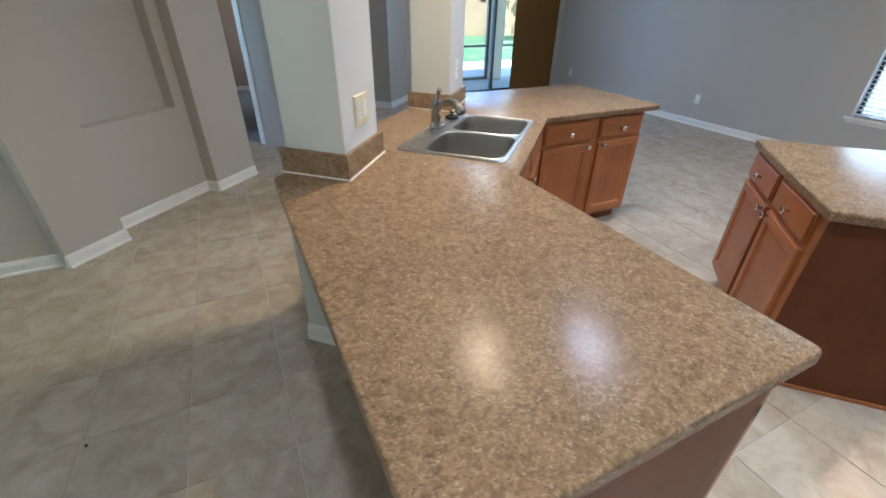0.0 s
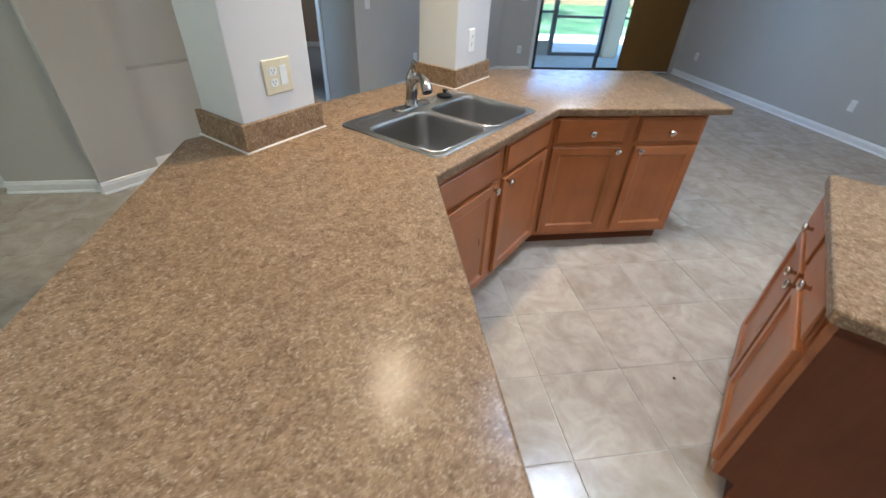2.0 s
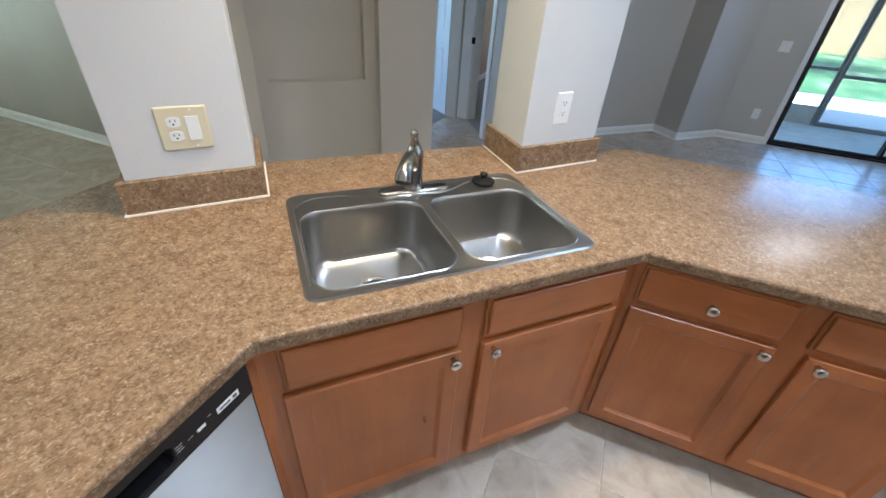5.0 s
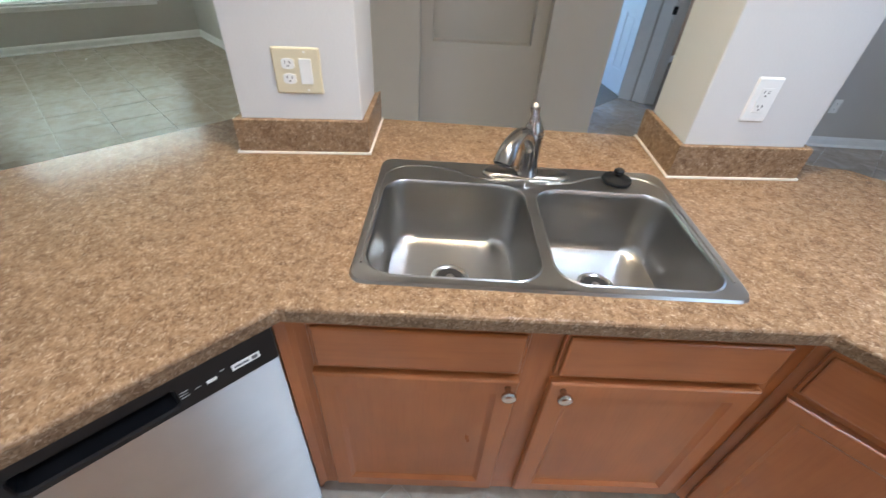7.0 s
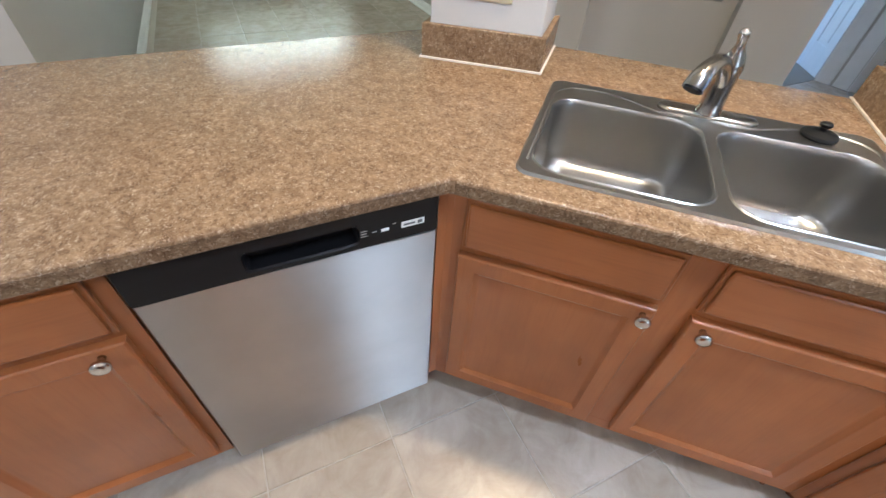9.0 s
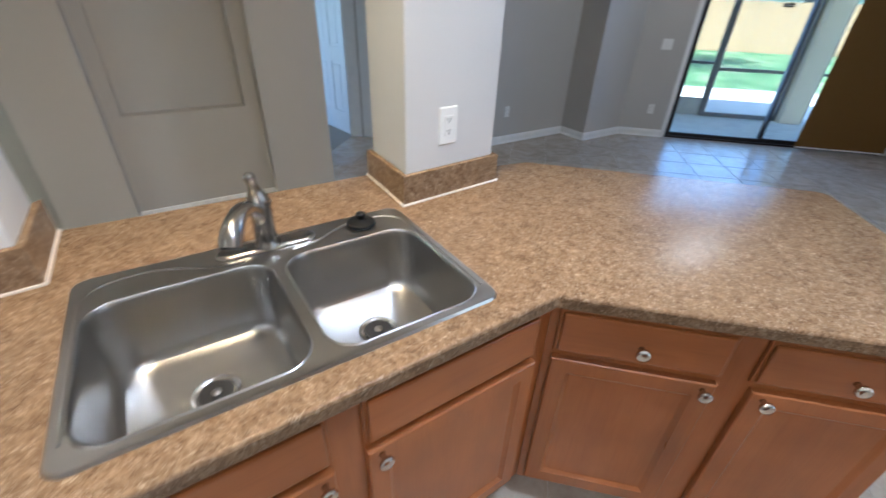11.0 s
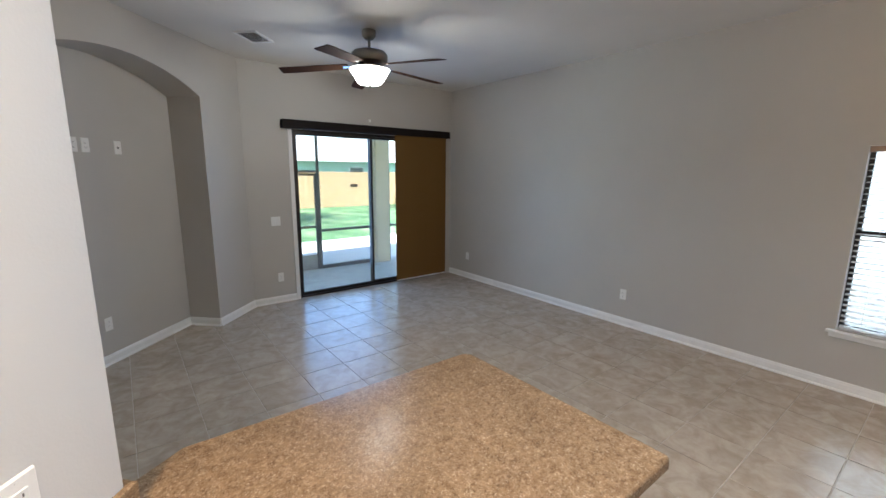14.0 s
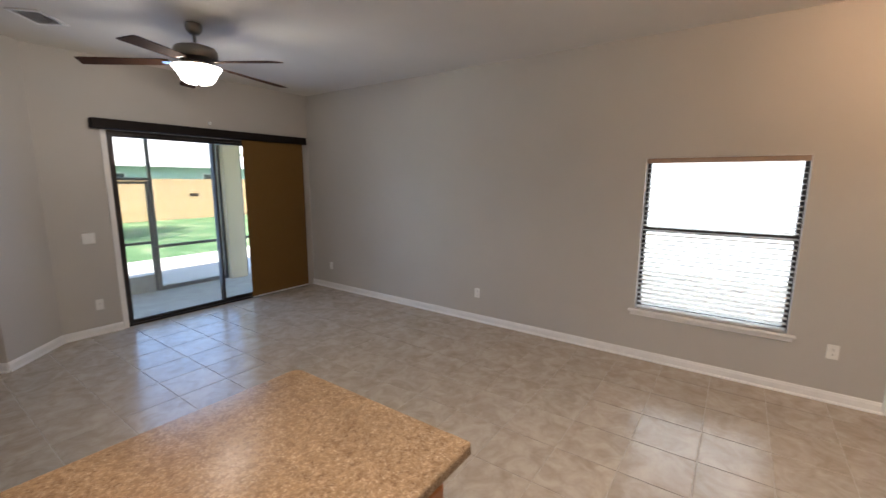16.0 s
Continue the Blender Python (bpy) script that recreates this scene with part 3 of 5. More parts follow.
def pillar(name, poly):
    body = inset(poly, BS_T)
    bm = prism(bmesh.new(), body, 0, CEIL)
    es = [e for e in bm.edges if abs(e.verts[0].co.z - e.verts[1].co.z) > 1]
    bmesh.ops.bevel(bm, geom=es, offset=0.005, segments=3, profile=0.5, affect="EDGES")
    return structure(name, bm, M_PILLAR, "pale greige square pillar rising from the counter", "pillar", True)


pillar("pillar_left", P1)
pillar("pillar_right", P2)
b1, b2 = inset(P1, BS_T), inset(P2, BS_T)
structure("wall_knee", prism(bmesh.new(), [b1[1], b2[0], b2[3], b1[2]], 0, 0.872), M_PILLAR, "low painted wall behind the sink", "wall")
foot = inset(P1, -0.012)
structure("pillar_foot", prism(bmesh.new(), foot, 0, 0.8745), M_PILLAR, "painted lower part of the pillar under the counter", "pillar")
baseboard([foot[3], foot[0]])
baseboard([foot[2], foot[3]])


def backsplash(poly, sides):
    """Laminate upstand strips round a pillar's foot, with a bead of caulk."""
    top = thing("backsplash", "granite-look laminate upstand round the foot of a pillar", "backsplash", None, "upstands at the pillars")
    inner = inset(poly, BS_T - 0.001)
    for i in sides:
        j = (i + 1) % 4
        bm = prism(bmesh.new(), [poly[i], poly[j], inner[j], inner[i]], BS_Z0, BS_Z1)
        es = [e for e in bm.edges if all(v.co.z > BS_Z1 - 0.001 for v in e.verts)]
        bmesh.ops.bevel(bm, geom=es, offset=0.003, segments=2, profile=0.5, affect="EDGES")
        part("upstand", bm, M_LAM, top)
        o = inset(poly, -0.006)
        bm = prism(bmesh.new(), [o[i], o[j], poly[j], poly[i]], BS_Z0, BS_Z0 + 0.005)
        part("caulk_bead", bm, M_CAULK, top, "thin white caulk line")


backsplash(P1, (0, 1, 3))
backsplash(P2, (0, 1, 3))

# ---------------------------------------------------------------- worktop
SINK_C, SINK_A = (1.328, 2.124), 45.0
SW, SD = 0.836, 0.548


def worktop(name, outline, label, hole=None, strips=()):
    bm = bmesh.new()
    loops = [outline] + ([hole] if hole else [])
    edges = []
    for lp in loops:
        vs = [bm.verts.new((x, y, 0.876)) for x, y in lp]
        for i in range(len(vs)):
            edges.append(bm.edges.new((vs[i], vs[(i + 1) % len(vs)])))
    bmesh.ops.triangle_fill(bm, use_beauty=True, use_dissolve=False, edges=edges)
    faces = list(bm.faces)
    r = bmesh.ops.extrude_face_region(bm, geom=faces)
    up = [g for g in r["geom"] if isinstance(g, bmesh.types.BMVert)]
    bmesh.ops.translate(bm, vec=(0, 0, 0.038), verts=up)
    bmesh.ops.recalc_face_normals(bm, faces=bm.faces)
    rim = [e for e in bm.edges if len(e.link_faces) == 2 and all(v.co.z > 0.9 for v in e.verts) and e.calc_face_angle(0) > 1.2]
    bmesh.ops.bevel(bm, geom=rim, offset=0.007, segments=3, profile=0.5, affect="EDGES")
    top = thing(name, label, "countertop")
    part("slab", bm, M_LAM, top, "", True)
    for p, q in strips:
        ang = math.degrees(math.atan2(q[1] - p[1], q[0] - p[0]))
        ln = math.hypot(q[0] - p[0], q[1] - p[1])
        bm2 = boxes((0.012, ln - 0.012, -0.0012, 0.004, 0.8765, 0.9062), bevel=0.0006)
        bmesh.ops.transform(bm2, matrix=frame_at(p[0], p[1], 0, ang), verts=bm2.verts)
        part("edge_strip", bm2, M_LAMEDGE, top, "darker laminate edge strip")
    return top


def rounded(pts, radii, n=6):
    """A plan outline with each corner rounded by its radius."""
    out = []
    for i, r in enumerate(radii):
        a, b, c = Vector(pts[i - 1]), Vector(pts[i]), Vector(pts[(i + 1) % len(pts)])
        if r <= 0:
            out.append(tuple(b))
            continue
        u, v = (a - b).normalized(), (c - b).normalized()
        t = r / math.tan(u.angle(v) / 2)
        p, q = b + u * t, b + v * t
        for k in range(n + 1):
            f = k / n
            out.append(tuple((1 - f) ** 2 * p + 2 * f * (1 - f) * b + f * f * q))
    return out


CT = [(0.278, 0.370), (1.206, 0.370), (1.201, 1.500), (1.949, 2.266), (2.989, 2.272), (2.985, 3.195), (1.838, 3.200), (1.62, 3.055), (1.25, 2.875), (0.565, 2.222), (0.325, 1.925), (0.262, 1.876)]
hole = [along(*SINK_C, SINK_A, x, y) for x, y in round_rect(-SW / 2 + 0.02, SW / 2 - 0.02, -SD / 2 + 0.02, SD / 2 - 0.02, 0.03, 4)]
worktop("countertop", rounded(CT, [0.02, 0.02, 0, 0, 0.02, 0.05, 0.02, 0, 0, 0, 0, 0.03]), "brown granite-look laminate worktop bent round the sink", hole, list(zip(CT[0:5], CT[1:6])))

IS0, IANG = (2.022, 0.742), 44.4
isl = [along(*IS0, IANG, s, d) for s, d in ((0, 0), (0, -0.69), (0.99, -0.69), (0.99, 0))]
worktop("countertop", rounded(isl, [0.02] * 4), "brown granite-look laminate worktop of the island", None, list(zip(isl, isl[1:] + isl[:1])))

# ---------------------------------------------------------------- cabinets
Z_TOE, Z_TOP = 0.10, 0.8745
DR_Z, DO_Z = (0.715, 0.858), (0.135, 0.693)


def knob_mesh():
    bm = lathe(bmesh.new(), [(0.0075, 0.0), (0.0065, 0.010), (0.0085, 0.016), (0.0165, 0.020), (0.0182, 0.026), (0.0155, 0.031), (0.007, 0.033)], 16, pose(0, 0, 0, 90, 0, 0))
    bmesh.ops.recalc_face_normals(bm, faces=bm.faces)
    me = bpy.data.meshes.new("knob")
    bm.to_mesh(me)
    bm.free()
    me.materials.append(M_NICKEL)
    me.shade_smooth()
    return me


KNOB = knob_mesh()


def knob(parent, x, z, y=-0.021):
    ob = new("knob", KNOB)
    ob.parent = parent
    ob.location = (x, y, z)
    return tagged(ob, "brushed nickel round knob")


def slab_front(bm, x0, x1, z0, z1, t=0.021):
    """A drawer front: a slab with a stepped, bevelled border."""
    box(bm, x0, x1, -t * 0.55, 0, z0, z1, 0.002)
    box(bm, x0 + 0.008, x1 - 0.008, -t, -t * 0.5, z0 + 0.008, z1 - 0.008, 0.006, None, 2)
    return bm


def panel_door(parent, x0, x1, z0, z1, knob_x, knob_z, t=0.021, w=0.060):
    """A door: stiles and rails round a recessed panel, with a knob."""
    bm = bmesh.new()
    e = 0.004

    def loop(d, y):
        return [bm.verts.new((x, y, z)) for x, z in ((x0 + d, z0 + d), (x1 - d, z0 + d), (x1 - d, z1 - d), (x0 + d, z1 - d))]

    rows = [loop(0, 0), loop(0, -t + e), loop(e * 0.4, -t + e * 0.4), loop(e, -t), loop(w - 0.014, -t), loop(w - 0.011, -t + 0.003), loop(w - 0.003, -t + 0.0095), loop(w, -t + 0.0105), loop(w, 0)]
    for ra, rb in zip(rows, rows[1:] + rows[:1]):
        bridge(bm, ra, rb)
    door = part("door", bm, M_CAB, parent)
    bm = bmesh.new()
    a = [(x0 + w, z0 + w), (x1 - w, z0 + w), (x1 - w, z1 - w), (x0 + w, z1 - w)]
    va = [bm.verts.new((x, -t + 0.0105, z)) for x, z in a]
    bm.faces.new(va)
    back = [bm.verts.new((x, -0.002, z)) for x, z in a]
    bridge(bm, back, va)
    bm.faces.new(back[::-1])
    part("panel", bm, M_CAB, door)
    knob(door, knob_x, knob_z, -t)
    return door


def drawer(parent, x0, x1, z0, z1, with_knob=True):
    d = part("drawer", slab_front(bmesh.new(), x0, x1, z0, z1), M_CABH, parent)
    if with_knob:
        knob(d, (x0 + x1) / 2, (z0 + z1) / 2 - 0.010)
    return d


def base_cabinet(label, m, width, depth, drawers, doors, knobs=True, end_panels=(False, False), group="kitchen base cabinets", body_top=0.80):
    """Face-frame base cabinet; front at local y = 0, looking to -y."""
    c = thing("base_cabinet", label, "cabinet", m, group)
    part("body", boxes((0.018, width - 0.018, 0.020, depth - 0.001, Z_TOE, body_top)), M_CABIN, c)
    part("side_panel", boxes((0.0, 0.018, 0.0198, depth, Z_TOE, Z_TOP)), M_CABIN, c, "darker reddish-brown side")
    part("side_panel", boxes((width - 0.018, width, 0.0198, depth, Z_TOE, Z_TOP)), M_CABIN, c, "darker reddish-brown side")
    bm = bmesh.new()
    box(bm, 0, width, 0, 0.0195, DR_Z[1] - 0.012, Z_TOP, 0.001)
    box(bm, 0, width, 0.0006, 0.0195, DO_Z[1] - 0.01, DR_Z[0] + 0.012)
    box(bm, 0, width, 0, 0.0195, Z_TOE, DO_Z[0] + 0.012, 0.001)
    xs = [0.0] + [v for d in doors for v in d[:2]] + [width]
    for a, b in zip(xs[::2], xs[1::2]):
        box(bm, max(0, a - 0.012), min(width, b + 0.012), 0.0003, 0.0195, Z_TOE, Z_TOP - 0.001)
    part("face_frame", bm, M_CAB, c)
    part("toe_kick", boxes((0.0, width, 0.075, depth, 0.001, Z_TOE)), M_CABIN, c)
    for x0, x1 in drawers:
        drawer(c, x0, x1, *DR_Z, knobs)
    for x0, x1, kx in doors:
        panel_door(c, x0, x1, *DO_Z, kx, DO_Z[1] - 0.021)
    return c


# sink base, turned 45 degrees
DANG = math.degrees(math.atan2(0.766, 0.748))
sx, sy = along(1.201, 1.500, DANG, 0.0, 0.032)
base_cabinet("reddish-brown maple sink cabinet with two doors", frame_at(sx, sy, 0, DANG), 1.078, 0.42, [(0.036, 0.496), (0.566, 1.046)], [(0.030, 0.494, 0.470), (0.566, 1.050, 0.596)], False, body_top=0.60)
# corner fillers that close the two bends
se = along(sx, sy, DANG, 1.078)
for pts in ([(1.1715, 1.4905), (1.1715, 1.5145), (sx + 0.004, sy + 0.004), along(sx, sy, DANG, 0.0, 0.10), (1.09, 1.4905)], [(se[0] - 0.004, se[1] - 0.004), (1.9445, 2.3045), (1.9445, 2.42), along(sx, sy, DANG, 1.0785, 0.10)]):
    fl = thing("filler_strip", "reddish-brown maple filler strip in the cabinet bend", "filler", None, "corner fillers")
    part("strip", prism(bmesh.new(), pts, Z_TOE, Z_TOP), M_CAB, fl)
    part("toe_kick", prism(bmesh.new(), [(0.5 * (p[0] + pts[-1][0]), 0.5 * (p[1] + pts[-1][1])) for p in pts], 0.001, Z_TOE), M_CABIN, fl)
# cabinet past the sink
base_cabinet("reddish-brown maple cabinet with two drawers and two doors", frame_at(1.945, 2.304), 0.925, 0.60, [(0.022, 0.437), (0.502, 0.905)], [(0.022, 0.435, 0.405), (0.516, 0.908, 0.546)])
# cabinet at the free end of the peninsula
base_cabinet("reddish-brown maple cabinet with a drawer and a door", frame_at(1.170, 0.402, 0, 90), 0.462, 0.60, [(0.03, 0.432)], [(0.03, 0.432, 0.385)])
# island
isl_cab = base_cabinet("reddish-brown maple island cabinet with a dark end panel", frame_at(*along(*IS0, IANG, 0.965, -0.032), 0, IANG + 180), 0.875, 0.60, [(0.022, 0.410), (0.446, 0.852)], [(0.022, 0.410, 0.380), (0.446, 0.852, 0.476)])
part("base_moulding", boxes((0.874, 0.884, 0.075, 0.61, 0.001, 0.022), (0.0, 0.884, 0.60, 0.61, 0.001, 0.022), bevel=0.003), M_CAB, isl_cab, "slim wooden strip along the floor")

# ---------------------------------------------------------------- dishwasher
dw = thing("dishwasher", "stainless dishwasher with a black control strip", "dishwasher", frame_at(1.172, 0.868, 0, 90))
DW = 0.622
part("tub", boxes((0.004, DW - 0.004, 0.03, 0.58, 0.02, 0.868)), M_BLACK, dw)
bm = boxes((0.003, DW - 0.003, -0.006, 0.03, 0.040, 0.764), bevel=0.004)
part("door_panel", bm, M_STEEL, dw, "brushed stainless steel front")
part("kick_plate", boxes((0.003, DW - 0.003, 0.02, 0.03, 0.001, 0.05)), M_CONC, dw, "grey recessed kick plate")
bm = bmesh.new()
Z0, Z1 = 0.767, 0.868


def strip_loop(x0, x1, z0, z1, y, r=0.006):
    return [bm.verts.new((x, y, z)) for x, z in round_rect(x0, x1, z0, z1, r, 3)]


loops = [strip_loop(0.003, DW - 0.003, Z0, Z1, 0.03), strip_loop(0.003, DW - 0.003, Z0, Z1, -0.008), strip_loop(0.007, DW - 0.007, Z0 + 0.003, Z1 - 0.004, -0.014)]
loops += [strip_loop(0.205, 0.435, Z0 + 0.014, Z1 - 0.034, -0.014, 0.012), strip_loop(0.208, 0.432, Z0 + 0.018, Z1 - 0.037, -0.010, 0.012), strip_loop(0.212, 0.428, Z0 + 0.024, Z1 - 0.037, 0.022, 0.010)]
for a, b in zip(loops, loops[1:]):
    bridge(bm, a, b)
bm.faces.new(loops[-1])
strip = part("control_strip", bm, M_BLACK, dw, "black control strip with a pocket handle")
badge = part("badge", boxes((DW - 0.094, DW - 0.040, -0.0152, -0.0138, 0.800, 0.816), bevel=0.0003), M_WHITEP, strip, "small pale badge")
part("print_mark", boxes((DW - 0.089, DW - 0.062, -0.0156, -0.0151, 0.8055, 0.8105)), M_PORCH, badge)
part("print_mark", boxes((DW - 0.056, DW - 0.045, -0.0156, -0.0151, 0.8035, 0.8125)), M_PORCH, badge)
button = boxes((0.482, 0.500, -0.0152, -0.0138, 0.803, 0.811), bevel=0.0005)
part("button", button, M_WHITEP, strip, "small pale push button")
for x0, x1, z in ((0.437, 0.452, 0.815), (0.437, 0.450, 0.808), (0.437, 0.452, 0.801), (0.462, 0.473, 0.807), (0.508, 0.516, 0.817)):
    part("print_mark", boxes((x0, x1, -0.0146, -0.0138, z, z + 0.0014)), M_CONC, strip)

# ---------------------------------------------------------------- sink
sink = thing("sink", "double-bowl stainless steel drop-in sink", "sink", frame_at(*SINK_C, 0.914, SINK_A))
bm = bmesh.new()
B1 = (-0.388, -0.012, -0.246, 0.146)
B2 = (0.022, 0.384, -0.246, 0.136)
outer = round_rect(-SW / 2, SW / 2, -SD / 2, SD / 2, 0.035, 5)
lip = round_rect(-SW / 2 + 0.010, SW / 2 - 0.010, -SD / 2 + 0.010, SD / 2 - 0.010, 0.030, 5)
o0, om, o1 = ring(bm, outer, 0.0005), ring(bm, [(x * 0.992, y * 0.989) for x, y in outer], 0.0075), ring(bm, lip, 0.006)
bridge(bm, o0, om)
bridge(bm, om, o1)
edges = [bm.edges.get((o1[i], o1[(i + 1) % len(o1)])) for i in range(len(o1))]
hole_rings = []
for (x0, x1, y0, y1) in (B1, B2):
    h = ring(bm, round_rect(x0 - 0.006, x1 + 0.006, y0 - 0.006, y1 + 0.006, 0.0672, 8), 0.006)
    hole_rings.append(h)
    edges += [bm.edges.new((h[i], h[(i + 1) % len(h)])) for i in range(len(h))]
bmesh.ops.triangle_fill(bm, use_beauty=True, use_dissolve=False, edges=edges)
part("rim", bm, M_SINK, sink, "", True)


def bowl(x0, x1, y0, y1, deep):
    bm = bmesh.new()
    cx, cy = (x0 + x1) / 2, -0.035
    prev = None
    for d, z in ((-0.006, 0.006), (-0.003, 0.0085), (-0.001, 0.006), (0.001, -0.004), (0.003, -0.02), (0.010, -deep * 0.80), (0.013, -deep * 0.90), (0.020, -deep * 0.965), (0.032, -deep * 0.99), (0.05, -deep)):
        rg = ring(bm, round_rect(x0 + d, x1 - d, y0 + d, y1 - d, max(0.04, 0.066 - d * 0.2), 8), z)
        if prev:
            bridge(bm, prev, rg)
        prev = rg
    c = ring(bm, circle(0.046, len(prev), cx, cy), -deep - 0.004)
    best = min(range(len(c)), key=lambda k: (c[k].co - prev[0].co).length)
    c = c[best:] + c[:best]
    bridge(bm, prev, c)
    d = ring(bm, circle(0.044, len(prev), cx, cy), -deep - 0.012)
    d = d[best:] + d[:best]
    bridge(bm, c, d)
    bm.faces.new(d)
    b = part("bowl", bm, M_SINK, sink, "", True)
    bm = lathe(bmesh.new(), [(0.050, 0.0), (0.052, 0.003), (0.046, 0.0045), (0.040, 0.001), (0.036, -0.004), (0.018, -0.006), (0.0165, -0.004)], 24, pose(cx, cy, -deep - 0.003))
    drain = part("drain", bm, M_NICKEL, b, "round steel drain", True)
    # Raised near-black disc stands in for the shade down the drain.
    bm = bmesh.new()
    lo_, hi_ = ring(bm, circle(0.039, 24, cx, cy), -deep - 0.004), ring(bm, circle(0.037, 24, cx, cy), -deep - 0.0004)
    bridge(bm, lo_, hi_)
    bm.faces.new(hi_)
    part("drain_shade_disc", bm, M_SLOT, b, "dark disc for the shade in the drain")
    bm = lathe(bmesh.new(), [(0.010, 0.0), (0.011, 0.005), (0.007, 0.008), (0.003, 0.009)], 16, pose(cx, cy, -deep - 0.003))
    part("strainer_post", bm, M_PEWTER, b, "", True)


bowl(*B1, 0.185)
bowl(*B2, 0.185)
# raised bead round the rim that sweeps in to the faucet plate
for sgn in (-1, 1):
    line = spline([(0.399, -0.215, 0.006), (0.399, 0.13, 0.006), (0.388, 0.195, 0.006), (0.345, 0.232, 0.006), (0.262, 0.238, 0.006), (0.190, 0.214, 0.006), (0.130, 0.182, 0.006), (0.060, 0.170, 0.006)], 5)
    pts = [(sgn * q.x, q.y, q.z) for q in line]
    part("deck_ridge", sweep(bmesh.new(), pts, [0.0042] * len(pts), 8, 0.45), M_SINK, sink, "", True)

# ---------------------------------------------------------------- faucet
fx, fy = along(*SINK_C, SINK_A, 0.008, 0.218)
faucet = thing("faucet", "brushed nickel single-lever kitchen faucet on a deck plate", "faucet", frame_at(fx, fy, 0.920, SINK_A))
bm = bmesh.new()
prev = None
for d, z in ((0.0, 0.0), (0.001, 0.006), (0.006, 0.010), (0.014, 0.0115)):
    rg = ring(bm, round_rect(-0.128 + d, 0.128 - d, -0.029 + d * 0.8, 0.029 - d * 0.8, 0.0288 - d * 0.8, 8), z)
    if prev:
        bridge(bm, prev, rg)
    prev = rg
bm.faces.new(prev)
part("deck_plate", bm, M_FAUCET, faucet, "", True)
body_rows = [(0.0345, 0.010), (0.0335, 0.014), (0.0295, 0.022), (0.0280, 0.045), (0.0272, 0.085), (0.0282, 0.112), (0.0292, 0.126), (0.0275, 0.131)]
part("body", lathe(bmesh.new(), body_rows, 28), M_FAUCET, faucet, "", True)
SP = Vector((-0.485, -0.875, 0)).normalized()
# reach, height and radius along the arched spout, flared at its mouth
run = spline([(0.004, 0.076, 0.0180), (0.026, 0.110, 0.0180), (0.062, 0.143, 0.0180), (0.108, 0.160, 0.0190), (0.152, 0.157, 0.0210), (0.186, 0.140, 0.0240), (0.204, 0.118, 0.0258)], 5)
spout = part("spout", sweep(bmesh.new(), [(SP.x * q.x, SP.y * q.x, q.y) for q in run], [q.z for q in run], 18), M_FAUCET, faucet, "", True)
tipd = (Vector((SP.x * run[-1].x, SP.y * run[-1].x, run[-1].y)) - Vector((SP.x * run[-3].x, SP.y * run[-3].x, run[-3].y))).normalized()
mouth = Vector((SP.x * run[-1].x, SP.y * run[-1].x, run[-1].y))
part("aerator", sweep(bmesh.new(), [tuple(mouth - tipd * 0.004), tuple(mouth + tipd * 0.003)], [0.022, 0.021], 18), M_BLACK, spout, "dark aerator in the spout's mouth", True)
run = spline([(0.000, 0.128, 0.0280), (0.002, 0.139, 0.0272), (0.005, 0.154, 0.0225), (0.010, 0.171, 0.0150), (0.017, 0.189, 0.0110), (0.025, 0.204, 0.0130), (0.030, 0.214, 0.0115), (0.033, 0.219, 0.0050)], 3)
part("lever", sweep(bmesh.new(), [(SP.x * q.x, SP.y * q.x, q.y) for q in run], [q.z for q in run], 18), M_FAUCET, faucet, "", True)
part("collar", lathe(bmesh.new(), [(0.0280, 0.0), (0.0302, 0.001), (0.0302, 0.004), (0.0280, 0.005)], 28, pose(0, 0, 0.126)), M_FAUCET, faucet, "", True)

# sink stopper left on the deck
qx, qy = along(*SINK_C, SINK_A, 0.275, 0.212)
stopper = thing("sink_stopper", "black rubber sink stopper lying on the rim", "stopper", frame_at(qx, qy, 0.920, 20))
bm = lathe(bmesh.new(), [(0.040, 0.0), (0.043, 0.005), (0.041, 0.011), (0.030, 0.016), (0.020, 0.018), (0.016, 0.020)], 24)
part("disc", bm, M_RUBBER, stopper, "", True)
bm = lathe(bmesh.new(), [(0.009, 0.018), (0.008, 0.026), (0.014, 0.030), (0.015, 0.036), (0.010, 0.040)], 18)
part("grip", bm, M_RUBBER, stopper, "", True)

# ---------------------------------------------------------------- outlets and switches


def duplex(parent, cx, cz, mat, y=-0.0065):
    for dz in (-0.0195, 0.0195):
        bm = bmesh.new()
        pts = [(cx + (0.0172 if abs(math.cos(a)) > 0.72 else abs(math.cos(a)) * 0.0172 / 0.72) * (1 if math.cos(a) > 0 else -1), cz + dz + 0.0142 * math.sin(a)) for a in [2 * math.pi * k / 20 for k in range(20)]]
        f = [bm.verts.new((x, y - 0.0015, z)) for x, z in pts]
        g = [bm.verts.new((x, y + 0.002, z)) for x, z in pts]
        bridge(bm, g, f)
        bm.faces.new(f)
        o = part("receptacle", bm, mat, parent)
        for sx_ in (-0.0062, 0.0062):
            part("slot", boxes((cx + sx_ - 0.0011, cx + sx_ + 0.0011, y - 0.0021, y - 0.0012, cz + dz + 0.0005, cz + dz + 0.0075)), M_SLOT, o)
        bm = lathe(bmesh.new(), [(0.0026, 0.0), (0.0026, 0.0009)], 10, pose(cx, y - 0.0012, cz + dz - 0.006, 90, 0, 0))
        part("slot", bm, M_SLOT, o)


